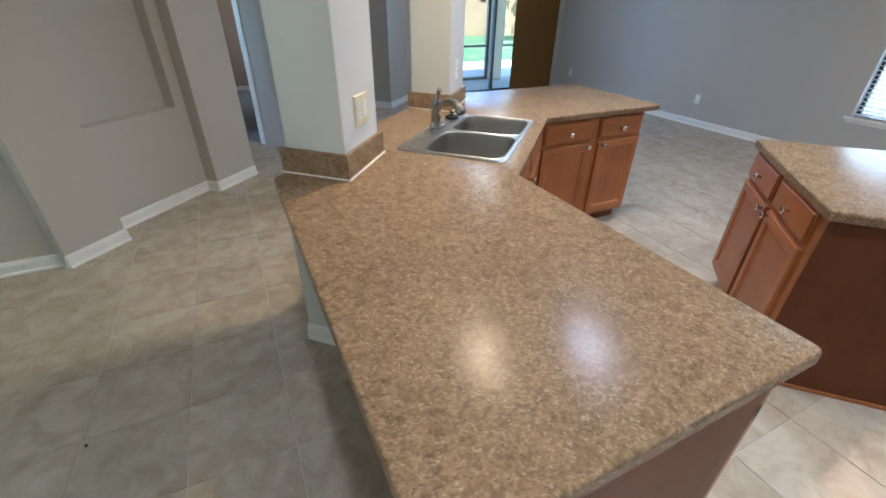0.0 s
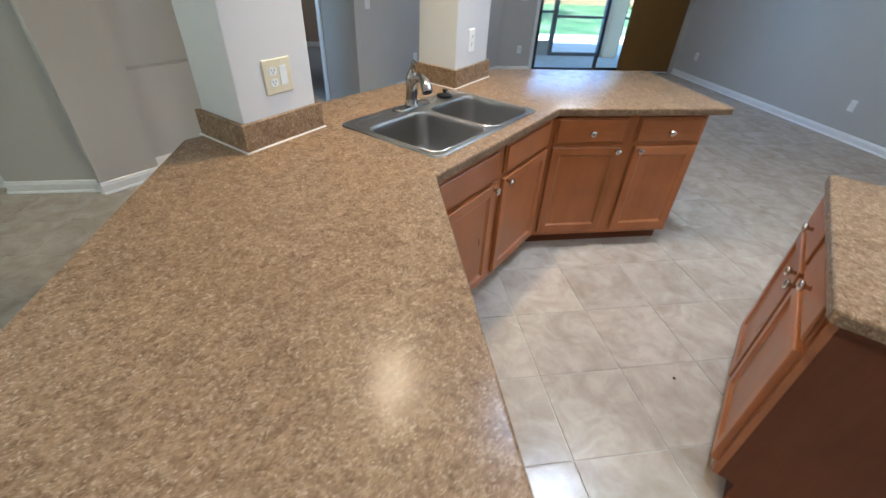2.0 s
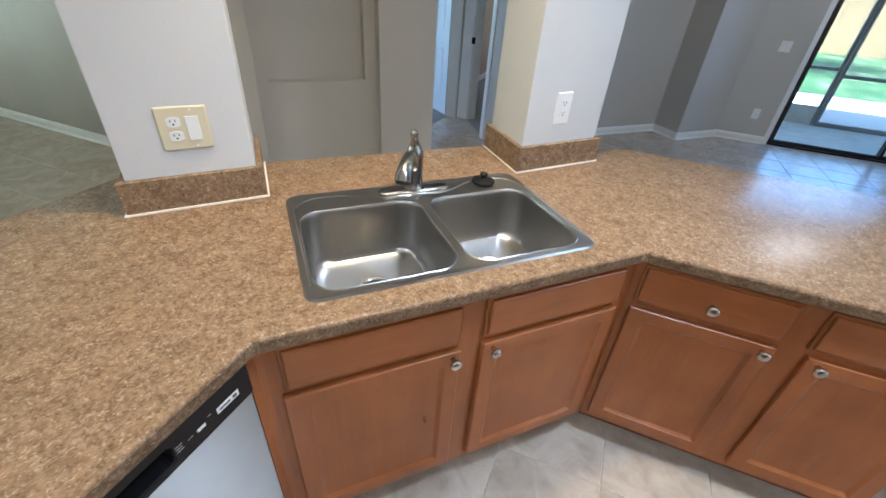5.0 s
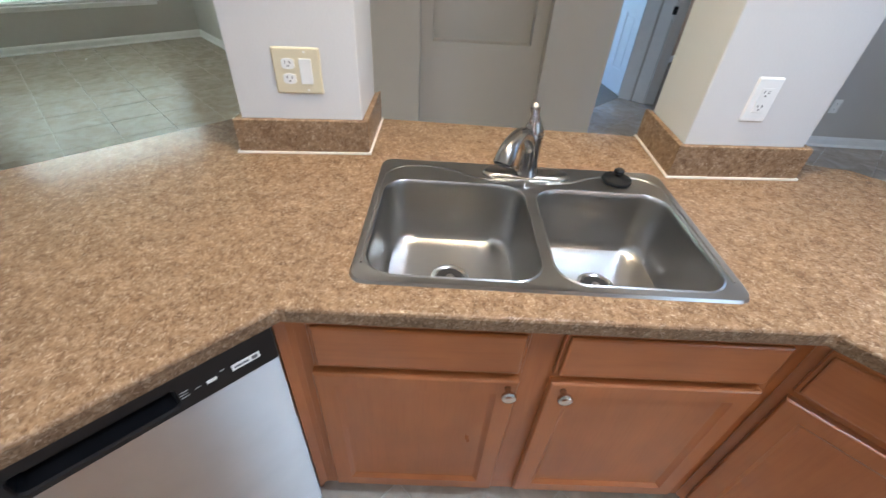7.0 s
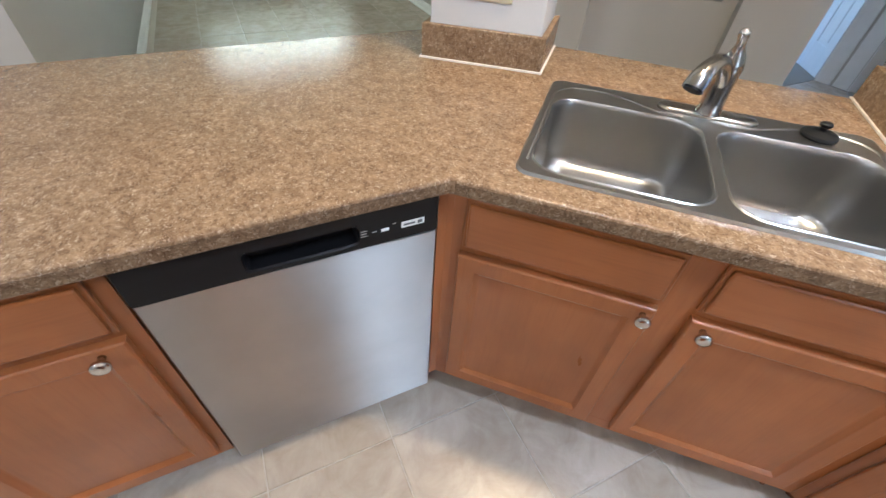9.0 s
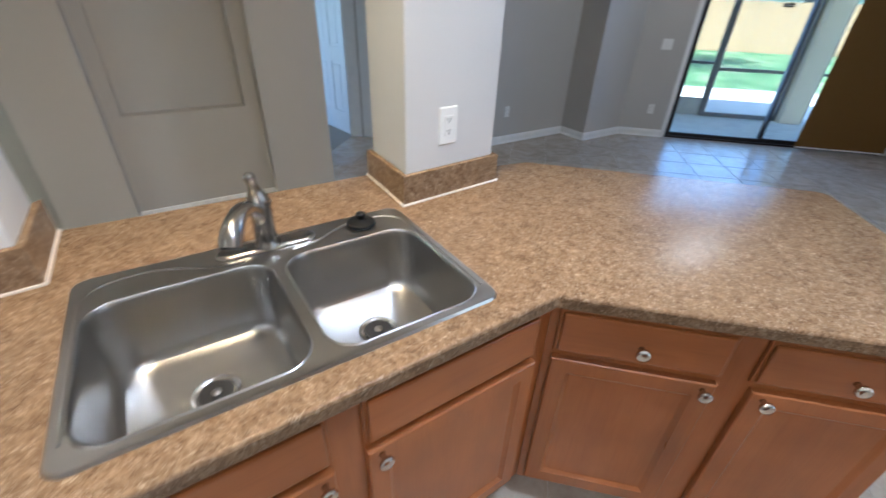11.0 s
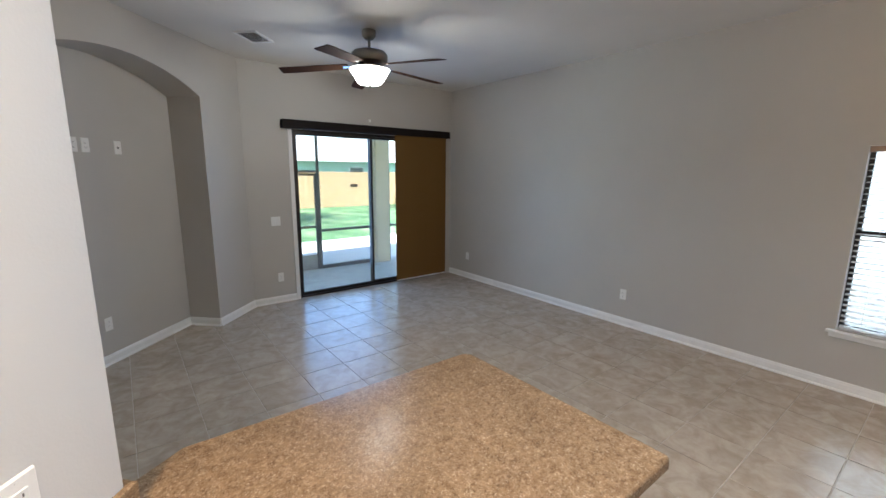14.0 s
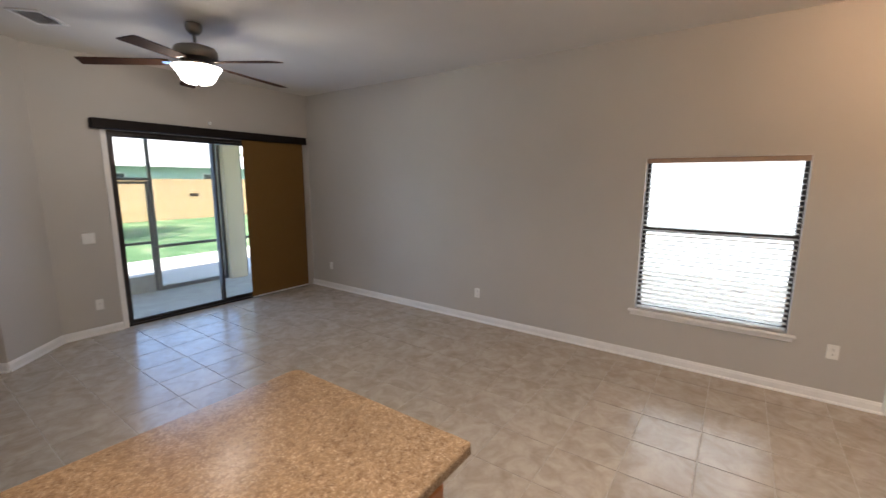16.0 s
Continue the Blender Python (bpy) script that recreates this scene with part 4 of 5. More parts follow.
def wall_plate(name, label, m, w, h, mat, category, kind, gang=1):
    """A wall plate; its face looks to local -y."""
    t = thing(name, label, category, m)
    bm = bmesh.new()
    prev = None
    for d, y in ((0.0, -0.0005), (0.0008, -0.0035), (0.004, -0.0060)):
        rg = [bm.verts.new((x, y, z)) for x, z in round_rect(-w / 2 + d, w / 2 - d, -h / 2 + d, h / 2 - d, 0.004, 3)]
        if prev:
            bridge(bm, prev, rg)
        prev = rg
    bm.faces.new(prev)
    part("plate", bm, mat, t)
    if kind == "duplex":
        duplex(t, 0, 0, M_WHITEP)
    elif kind == "decora":
        part("insert", boxes((-0.0165, 0.0165, -0.0082, -0.004, -0.0335, 0.0335), bevel=0.001), M_WHITEP, t)
        for dz in (-0.019, 0.019):
            for sx_ in (-0.0062, 0.0062):
                part("slot", boxes((sx_ - 0.0011, sx_ + 0.0011, -0.0088, -0.0078, dz, dz + 0.0075)), M_SLOT, t)
            part("slot", lathe(bmesh.new(), [(0.0026, 0.0), (0.0026, 0.0009)], 10, pose(0, -0.0079, dz - 0.006, 90, 0, 0)), M_SLOT, t)
    elif kind == "combo":
        duplex(t, -0.023, 0, M_WHITEP)
        bm = boxes((0.0065, 0.0395, -0.0082, -0.004, -0.0335, 0.0335), bevel=0.001)
        part("rocker", bm, M_WHITEP, t)
    elif kind == "rocker":
        n = gang
        for k in range(n):
            x = (k - (n - 1) / 2) * 0.046
            part("rocker", boxes((x - 0.0165, x + 0.0165, -0.0082, -0.004, -0.0335, 0.0335), bevel=0.001), M_WHITEP, t)
    elif kind == "jack":
        part("jack", boxes((-0.008, 0.008, -0.0075, -0.004, -0.008, 0.008)), M_SLOT, t)
    for dz in (-h / 2 + 0.011, h / 2 - 0.011):
        part("screw", lathe(bmesh.new(), [(0.003, 0.0), (0.0026, 0.001)], 8, pose(0 if gang == 1 and w < 0.1 else 0.023, -0.0055, dz, 90, 0, 0)), M_WHITEP, t)
    return t


def on_face(p, q, s, z, off=0.0):
    """Pose on the face from p to q (seen from its right side), s metres along it."""
    ang = math.degrees(math.atan2(q[1] - p[1], q[0] - p[0]))
    x, y = along(p[0], p[1], ang, s, -off)
    return frame_at(x, y, z, ang)


wall_plate("outlet_switch_plate", "almond double wall plate with white outlet and rocker", on_face(b1[0], b1[1], 0.182, 1.150, 0.0005), 0.128, 0.122, M_ALMOND, "outlet", "combo", 2)
wall_plate("outlet", "white outlet plate on the pillar above the counter", on_face(b2[0], b2[1], 0.165, 1.150, 0.0005), 0.074, 0.122, M_WHITEP, "outlet", "decora")
wall_plate("outlet", "white outlet low on the long wall", frame_at(XE - 0.0005, 4.20, 0.365, -90) @ pose(0, 0, 0, 0, 0, 0), 0.074, 0.12, M_WHITEP, "outlet", "duplex")
wall_plate("outlet", "white outlet low beside the window", frame_at(XE - 0.0005, 0.92, 0.42, -90), 0.074, 0.12, M_WHITEP, "outlet", "duplex")
wall_plate("outlet", "white outlet near the far corner", frame_at(XE - 0.0005, 6.95, 0.37, -90), 0.074, 0.12, M_WHITEP, "outlet", "duplex")
wall_plate("light_switch", "white double switch beside the sliding door", frame_at(3.345, YN - 0.0005, 1.10), 0.118, 0.12, M_WHITEP, "switch", "rocker", 2)
wall_plate("outlet", "white outlet low beside the sliding door", frame_at(3.365, YN - 0.0005, 0.345), 0.074, 0.12, M_WHITEP, "outlet", "duplex")


def niche_pose(x, y, z):
    s = ((x - A0[0]) + (y - A0[1])) / math.sqrt(2)
    px, py = along(*A0, 45, s, NDEP - 0.0005)
    return frame_at(px, py, z, 45)


wall_plate("outlet", "white outlet high in the media recess", niche_pose(1.545, 6.545, 1.95), 0.074, 0.12, M_WHITEP, "outlet", "duplex")
wall_plate("outlet", "white outlet high in the media recess", niche_pose(1.47, 6.47, 1.95), 0.074, 0.12, M_WHITEP, "outlet", "duplex")
wall_plate("cable_jack", "white cable plate with a dark jack in the recess", niche_pose(1.762, 6.762, 1.945), 0.074, 0.12, M_WHITEP, "jack", "jack")
wall_plate("outlet", "white outlet low in the media recess", niche_pose(1.53, 6.53, 0.37), 0.074, 0.12, M_WHITEP, "outlet", "duplex")
wall_plate("light_switch", "white switch on the wall beside the passage", on_face(A0, along(*A0, 45, 1.0), 0.19, 1.11, 0.0005), 0.074, 0.12, M_WHITEP, "switch", "rocker")
wall_plate("outlet", "white outlet low on the dining room wall", frame_at(-1.80, 3.4195, 0.44), 0.074, 0.12, M_WHITEP, "outlet", "duplex")

# ---------------------------------------------------------------- east window with its blind


def sash_window(name, label, m, w, h, wall_t):
    """Single-hung window; local x across, y outward from the room face, z up from the sill."""
    win = thing(name, label, "window", m, "", "structure")
    f = 0.034
    y0, y1 = 0.085, 0.135
    fr = part("window_frame", boxes((0, f, y0, y1, 0, h), (w - f, w, y0, y1, 0, h), (f, w - f, y0 + 0.0005, y1, 0, f), (f, w - f, y0 + 0.0005, y1, h - f, h)), M_BRONZE, win, "dark bronze aluminium frame")
    part("meeting_rail", boxes((f, w - f, y0 - 0.010, y1 - 0.005, h * 0.525, h * 0.525 + 0.045), bevel=0.003), M_BRONZE, win, "dark bronze meeting rail")
    g = part("pane", boxes((f, w - f, y0 + 0.030, y0 + 0.034, h * 0.525 + 0.045, h - f)), M_GLASS, win)
    g.visible_shadow = False
    g = part("pane", boxes((f, w - f, y0 + 0.014, y0 + 0.018, f, h * 0.525)), M_GLASS, win)
    g.visible_shadow = False
    part("window_sill", boxes((-0.055, w + 0.055, -0.035, 0.085, -0.026, -0.0015), bevel=0.006), M_TRIM, win, "white projecting sill")
    part("apron", boxes((-0.035, w + 0.035, -0.014, 0.0, -0.062, -0.026), bevel=0.004), M_TRIM, win)
    jamb = 0.002
    part("jamb_lining", boxes((0.0, jamb, 0.001, y0, 0, h), (w - jamb, w, 0.001, y0, 0, h), (0, w, 0.001, y0, h - jamb, h)), M_TRIM, win)
    return win


def slat_blind(label, m, w, h, tilt=8):
    b = thing("window_blind", label, "blind", m)
    part("headrail", boxes((0.006, w - 0.006, 0.004, 0.060, h - 0.048, h - 0.004), bevel=0.003), M_HEAD, b, "headrail, browned for the shade at the window top")
    bm = box(bmesh.new(), -(w / 2 - 0.014), w / 2 - 0.014, -0.024, 0.024, -0.0014, 0.0014, 0.0008)
    bmesh.ops.recalc_face_normals(bm, faces=bm.faces)
    me = bpy.data.meshes.new("slat")
    bm.to_mesh(me)
    bm.free()
    me.materials.append(M_SLAT)
    z = 0.030
    while z < h - 0.06:
        s = new("slat", me)
        s.parent = b
        s.matrix_basis = pose(w / 2, 0.034, z, tilt, 0, 0)
        z += 0.0445
    part("bottom_rail", boxes((0.014, w - 0.014, 0.010, 0.058, 0.004, 0.020), bevel=0.003), M_SLAT, b)
    for x in (0.14, w / 2, w - 0.14):
        part("ladder_cord", boxes((x - 0.001, x + 0.001, 0.009, 0.0105, 0.01, h - 0.05)), M_SLAT, b)
    return b


we = WIN_E
mw = frame_at(XE, we[1], we[2], -90)
sash_window("window_1", "single-hung window in a dark bronze frame", mw, we[1] - we[0], we[3] - we[2], 0.15)
slat_blind("white slatted blind, slats open, let down in the window", mw, we[1] - we[0], we[3] - we[2], 6)
ww = WIN_W
mw = frame_at(XW, ww[0], ww[2], 90)
sash_window("window_2", "dining room window in a dark bronze frame", mw, ww[1] - ww[0], ww[3] - ww[2], 0.15)
slat_blind("white slatted blind, slats tilted, in the dining window", mw, ww[1] - ww[0], ww[3] - ww[2], -52)

# white door casing at the end of the long wall
cas = thing("door_casing", "white painted casing at the end of the long wall", "casing", None, "", "structure")
part("casing_leg", boxes((XE - 0.019, XE + 0.0, 0.50, 0.60, 0, 2.12), bevel=0.004), M_TRIM, cas)

# ---------------------------------------------------------------- sliding door
d0, d1, _, dz = DOOR_N
slide = thing("door_1", "two-panel sliding glass door in a dark bronze frame", "sliding door", frame_at(d0, YN), "", "structure")
W = d1 - d0
f = 0.036
part("door_frame", boxes((0, f, 0.03, 0.13, 0, dz), (W - f, W, 0.03, 0.13, 0, dz), (f, W - f, 0.0305, 0.13, dz - f, dz)), M_BRONZE, slide, "dark bronze frame")
part("sill_track", boxes((f, W - f, 0.02, 0.14, 0.0015, 0.022), (f, W - f, 0.05, 0.056, 0.022, 0.034), (f, W - f, 0.09, 0.096, 0.022, 0.034)), M_BRONZE, slide, "metal sill track")
mid, ST = 1.155, 0.032
for x0, x1, y in ((f, mid + 0.03, 0.042), (mid - 0.006, W - f, 0.080)):
    p = part("sliding_panel", boxes((x0, x0 + ST, y, y + 0.034, 0.034, dz - f), (x1 - ST, x1, y, y + 0.034, 0.034, dz - f), (x0 + ST, x1 - ST, y + 0.0005, y + 0.034, 0.034, 0.066), (x0 + ST, x1 - ST, y + 0.0005, y + 0.034, dz - f - ST, dz - f)), M_BRONZE, slide)
    g = part("pane", boxes((x0 + ST, x1 - ST, y + 0.015, y + 0.020, 0.066, dz - f - ST)), M_GLASS, p)
    g.visible_shadow = False
part("casing_leg", boxes((-0.055, -0.0, -0.012, 0.0, 0, dz), bevel=0.003), M_TRIM, slide, "white painted casing")
stk = thing("window_sticker", "small dark sticker on the door glass", "sticker", frame_at(4.50, YN + 0.055, 1.545))
part("sheet", boxes((-0.055, 0.055, -0.0012, 0.0, -0.02, 0.02)), M_BLACK, stk)
part("pale_bar", boxes((-0.04, 0.04, -0.0018, -0.0012, -0.004, 0.004)), M_WHITEP, stk)

val = thing("valance", "dark espresso wooden valance over the sliding door", "valance", frame_at(3.475, YN))
part("board", boxes((0, 2.695, -0.105, -0.001, 0.0, 0.105), bevel=0.006), M_VALANCE, val)
val.location.z = 2.288
blind = thing("panel_blind", "brown woven fabric panels stacked at one side of the door", "blind", frame_at(5.13, YN - 0.07))
for k in range(4):
    x0 = 0.0 + 0.035 * k
    bm = bmesh.new()
    n = 10
    fr_, bk_ = [], []
    for i in range(n + 1):
        x = x0 + (0.98 - 0.03 * k) * i / n
        y = 0.018 * k + 0.003 * math.sin(i * 1.3 + k)
        fr_.append((x, y))
    cols = [[bm.verts.new((x, y + o, z)) for z in (0.045, 0.8, 1.6, 2.3)] for o in (0, 0.002) for x, y in fr_]
    half_n = n + 1
    for o in (0, 1):
        for i in range(n):
            a, b_ = cols[o * half_n + i], cols[o * half_n + i + 1]
            for j in range(3):
                bm.faces.new((a[j], b_[j], b_[j + 1], a[j + 1]))
    pn = part("fabric_panel", bm, M_BLINDFAB, blind)
    part("weight_bar", boxes((x0 + 0.01, x0 + 0.95 - 0.03 * k, 0.018 * k - 0.003, 0.018 * k + 0.006, 0.028, 0.046), bevel=0.002), M_TRIM if k == 0 else M_BLINDFAB, pn)

# small sensor on the wall over the door and a hook beside the valance
sen = thing("motion_sensor", "small white sensor above the sliding door", "sensor", frame_at(4.74, YN, 2.47))
part("body", boxes((-0.018, 0.018, -0.03, -0.0005, -0.02, 0.02), bevel=0.006), M_WHITEP, sen)
hk = thing("wall_hook", "small pale bracket at the valance end", "hook", frame_at(6.21, YN, 2.36))
part("arm", sweep(bmesh.new(), [(0, -0.001, 0), (0, -0.03, 0), (0.0, -0.05, 0.012)], [0.006, 0.006, 0.007], 8), M_WHITEP, hk)

# ---------------------------------------------------------------- ceiling fan
fan = thing("ceiling_fan", "five-blade ceiling fan with a lit frosted bowl", "ceiling fan", frame_at(*FAN, CEIL))
part("canopy", lathe(bmesh.new(), [(0.062, -0.0005), (0.068, -0.02), (0.062, -0.055), (0.035, -0.085), (0.018, -0.09)], 28), M_PEWTER, fan, "dark pewter canopy", True)
part("downrod", lathe(bmesh.new(), [(0.0125, -0.085), (0.0125, -0.20)], 14), M_PEWTER, fan, "", True)
part("motor", lathe(bmesh.new(), [(0.03, -0.155), (0.06, -0.165), (0.10, -0.178), (0.155, -0.195), (0.172, -0.22), (0.172, -0.262), (0.160, -0.285), (0.12, -0.30), (0.09, -0.31), (0.085, -0.335)], 36), M_PEWTER, fan, "dark pewter motor housing", True)
bl = bmesh.new()
prev = None
for k in range(13):
    f_ = k / 12
    x = 0.20 + 0.64 * f_
    wdt = 0.056 + 0.014 * f_
    if f_ > 0.93:
        wdt *= 0.86
    if f_ < 0.05:
        wdt *= 0.7
    rg = [bl.verts.new((x, -wdt, 0.0 - 0.010)), bl.verts.new((x, wdt, 0.010)), bl.verts.new((x, wdt, 0.016)), bl.verts.new((x, -wdt, -0.004))]
    if prev:
        bridge(bl, prev, rg)
    else:
        bl.faces.new(rg)
    prev = rg
bl.faces.new(prev[::-1])
bmesh.ops.recalc_face_normals(bl, faces=bl.faces)
blade_me = bpy.data.meshes.new("blade")
bl.to_mesh(blade_me)
bl.free()
blade_me.materials.append(M_BLADE)
br = bmesh.new()
box(br, 0.08, 0.155, -0.014, 0.014, -0.006, 0.002, 0.002)
box(br, 0.15, 0.255, -0.026, 0.026, -0.003, 0.003, 0.001, pose(0, 0, 0, 8, 0, 0))
bmesh.ops.recalc_face_normals(br, faces=br.faces)
iron_me = bpy.data.meshes.new("blade_iron")
br.to_mesh(iron_me)
br.free()
iron_me.materials.append(M_NICKEL)
for k in range(5):
    b_ = new("blade", blade_me)
    b_.parent = fan
    b_.matrix_basis = pose(0, 0, -0.312, 0, 4, 72 * k)
    tagged(b_, "dark walnut blade")
    i_ = new("blade_iron", iron_me)
    i_.parent = b_
part("light_fitter", lathe(bmesh.new(), [(0.085, -0.33), (0.16, -0.338), (0.192, -0.346), (0.192, -0.352)], 32), M_NICKEL, fan, "", True)
bowl_bm = bmesh.new()
prof = [(0.190, -0.350), (0.188, -0.357), (0.176, -0.374), (0.158, -0.40), (0.140, -0.43), (0.124, -0.458), (0.104, -0.477), (0.06, -0.487), (0.02, -0.49)]
rings_ = [ring(bowl_bm, circle(r, 32), z) for r, z in prof]
for a, b_ in zip(rings_, rings_[1:]):
    bridge(bowl_bm, a, b_)
bowl_bm.faces.new(rings_[-1])
gl = part("glass_bowl", bowl_bm, M_FROST, fan, "lit frosted glass bowl", True)
gl.visible_shadow = False
part("finial", lathe(bmesh.new(), [(0.004, -0.512), (0.010, -0.505), (0.013, -0.495), (0.016, -0.489)], 14), M_NICKEL, fan, "", True)

# air vent in the ceiling
vent = thing("ceiling_vent", "white louvred air vent in the ceiling", "vent", frame_at(2.98, 6.45, CEIL, 45))
part("frame", boxes((-0.17, -0.145, -0.12, 0.12, -0.012, -0.0005), (0.145, 0.17, -0.12, 0.12, -0.012, -0.0005), (-0.145, 0.145, -0.12, -0.095, -0.0115, -0.0005), (-0.145, 0.145, 0.095, 0.12, -0.0115, -0.0005)), M_TRIM, vent)
# Black sheet put in for the dark behind the louvres.
part("backing", boxes((-0.145, 0.145, -0.095, 0.095, -0.003, -0.001)), M_SLOT, vent)
for k in range(8):
    y = -0.084 + 0.024 * k
    part("slat", box(bmesh.new(), -0.145, 0.145, -0.010, 0.010, -0.0008, 0.0008, 0, pose(0, y, -0.009, 35, 0, 0)), M_TRIM, vent)

# recessed can lights over the kitchen, the rear two unseen and added for brightness, and a dome light near the long
# wall
for (cx, cy), lm in ((CAN_WARM, M_CANLIT_W), (CAN_WHITE, M_CANLIT_C), (CANS_UNSEEN[0], M_CANLIT_C), (CANS_UNSEEN[1], M_CANLIT_C)):
    can = thing("recessed_light", "round recessed ceiling light, lit", "ceiling light", frame_at(cx, cy, CEIL))
    bm = bmesh.new()
    rr_ = [ring(bm, circle(r, 28), z) for r, z in ((0.092, -0.0005), (0.090, -0.006), (0.064, -0.008), (0.060, -0.003))]
    for a, b_ in zip(rr_, rr_[1:]):
        bridge(bm, a, b_)
    part("trim_ring", bm, M_TRIM, can, "", True)
    part("lens", lathe(bmesh.new(), [(0.060, -0.0035), (0.058, -0.0045)], 24), lm, can)
dome = thing("dome_light", "warm lit glass dome light on the ceiling", "ceiling light", frame_at(5.2, 0.45, CEIL))
part("pan", lathe(bmesh.new(), [(0.17, -0.0005), (0.172, -0.02), (0.16, -0.028)], 28), M_NICKEL, dome, "", True)
bm = bmesh.new()
rr_ = [ring(bm, circle(r, 28), z) for r, z in ((0.155, -0.028), (0.15, -0.06), (0.12, -0.095), (0.07, -0.118), (0.02, -0.125))]
for a, b_ in zip(rr_, rr_[1:]):
    bridge(bm, a, b_)
bm.faces.new(rr_[-1])
g = part("glass_dome", bm, M_CANLIT_W, dome, "", True)
g.visible_shadow = False

# ---------------------------------------------------------------- white panel door standing open in the passage
DOPEN = 143
hd = thing("door_2", "white six-panel door standing open on dark hinges", "door", frame_at(HX - 0.012, HY - 0.012, 0.012, DOPEN), "", "structure")
DWD, DHT = 0.76, 2.03
leaf = bmesh.new()
st = 0.115
xs_ = [(0.0, st), (DWD / 2 - st / 2, DWD / 2 + st / 2), (DWD - st, DWD)]
for a, b_ in xs_:
    box(leaf, a, b_, -0.018, 0.018, 0, DHT)
for za, zb in ((0, 0.24), (0.80, 0.96), (1.56, 1.68), (1.92, DHT)):
    for a, b_ in ((st, DWD / 2 - st / 2), (DWD / 2 + st / 2, DWD - st)):
        box(leaf, a, b_, -0.0175, 0.0175, za, zb)
leaf_ob = part("leaf", leaf, M_DOORW, hd, "white painted door leaf")
for za, zb in ((0.24, 0.80), (0.96, 1.56), (1.68, 1.92)):
    for a, b_ in ((st, DWD / 2 - st / 2), (DWD / 2 + st / 2, DWD - st)):
        bm = boxes((a, b_, -0.007, 0.007, za, zb))
        box(bm, a + 0.03, b_ - 0.03, -0.014, 0.014, za + 0.03, zb - 0.03, 0.006)
        part("panel", bm, M_DOORW, leaf_ob)
for z in (0.22, 1.02, 1.82):
    part("hinge", boxes((-0.014, 0.012, -0.026, -0.018, z - 0.05, z + 0.05), (-0.012, 0.002, -0.034, -0.02, z - 0.05, z + 0.05), bevel=0.002), M_BLACK, hd, "black butt hinge")
part("knob", lathe(bmesh.new(), [(0.03, 0), (0.03, 0.006), (0.012, 0.012), (0.012, 0.035), (0.027, 0.045), (0.029, 0.058), (0.018, 0.066)], 20, pose(DWD - 0.07, 0.018, 0.95, -90, 0, 0)), M_BLACK, hd, "", True)
cs = thing("door_casing", "white painted casings on the pier between two passage doors", "casing", None, "", "structure")
part("casing_leg", prism(bmesh.new(), [(HX + 0.002, HY - 0.058), (-0.14, HY - 0.042), (-0.14, HY - 0.024), (HX + 0.002, HY - 0.039)], 0, 2.12), M_TRIM, cs)
part("casing_leg", prism(bmesh.new(), [(-0.115, HY - 0.038), (0.012, HY - 0.030), (0.006, HY - 0.014), (-0.115, HY - 0.022)], 0, 2.12), M_TRIM, cs)
part("jamb", prism(bmesh.new(), [(0.014, HY - 0.022), (0.024, HY - 0.030), (0.098, HY + 0.052), (0.086, HY + 0.060)], 0, 2.06), M_TRIM, cs)
part("strike_plate", prism(bmesh.new(), [(-0.004, HY - 0.036), (0.024, HY - 0.034), (0.034, HY - 0.020), (-0.004, HY - 0.030)], 0.885, 0.955), M_BLACK, cs, "small dark metal plate")
c2 = thing("door_casing", "white painted casing at the dark bedroom doorway", "casing", frame_at(*A0, 0, 45), "", "structure")
part("casing_leg", boxes((-0.016, -0.0005, 0.535, 0.605, 0, 2.12), bevel=0.004), M_TRIM, c2)
part("jamb", boxes((-0.0004, 0.12, 0.6005, 0.618, 0, 2.06)), M_TRIM, c2)

# ---------------------------------------------------------------- outdoors
structure("ground", boxes((-400, 400, YN + 0.15, 600, -0.6, -0.10), (-400, -5.53, -400, YN + 0.15, -0.6, -0.10), (XE + 0.15, 400, -400, YN + 0.15, -0.6, -0.10), (-5.53, XE + 0.15, -400, YS - 0.15, -0.6, -0.10)), M_GRASS, "mown lawn with dry patches", "lawn")
structure("patio_slab", boxes((2.6, 6.6, YN + 0.151, 9.42, -0.16, -0.045), bevel=0.006), M_CONC, "grey concrete lanai slab", "patio")
# Stands in for overexposed sunlit grass and sand; glare is in its colour.
structure("sunlit_strip", boxes((1.5, 12.0, 9.425, 12.4, -0.14, -0.07), bevel=0.006), M_PALE, "pale strip behind the house standing in for sunlit ground", "patio")
# Added ground strip; its grey keeps the slat gaps from going white.
structure("added_side_strip", boxes((XE + 0.151, 11.4, -6.0, 6.0, -0.14, -0.075), bevel=0.006), M_SIDEGROUND, "grey ground strip added to darken the gaps in the blind", "path")
structure("patio_ceiling", boxes((2.6, 6.6, YN + 0.151, 9.5, 2.62, 2.85)), M_STUCCO, "cream lanai soffit", "soffit")
structure("patio_column", boxes((5.72, 6.02, 9.05, 9.35, -0.045, 2.62), bevel=0.01), M_STUCCO, "cream stucco lanai column", "column")
enc = thing("screen_enclosure", "dark bronze framed fly-screen wall of the lanai", "screen enclosure", frame_at(0, 9.2))
FB = 0.045


def bar(x0, x1, z0, z1, y0=-0.025, y1=0.025):
    part("frame_bar", boxes((x0, x1, y0, y1, z0, z1), bevel=0.003), M_PORCH, enc)


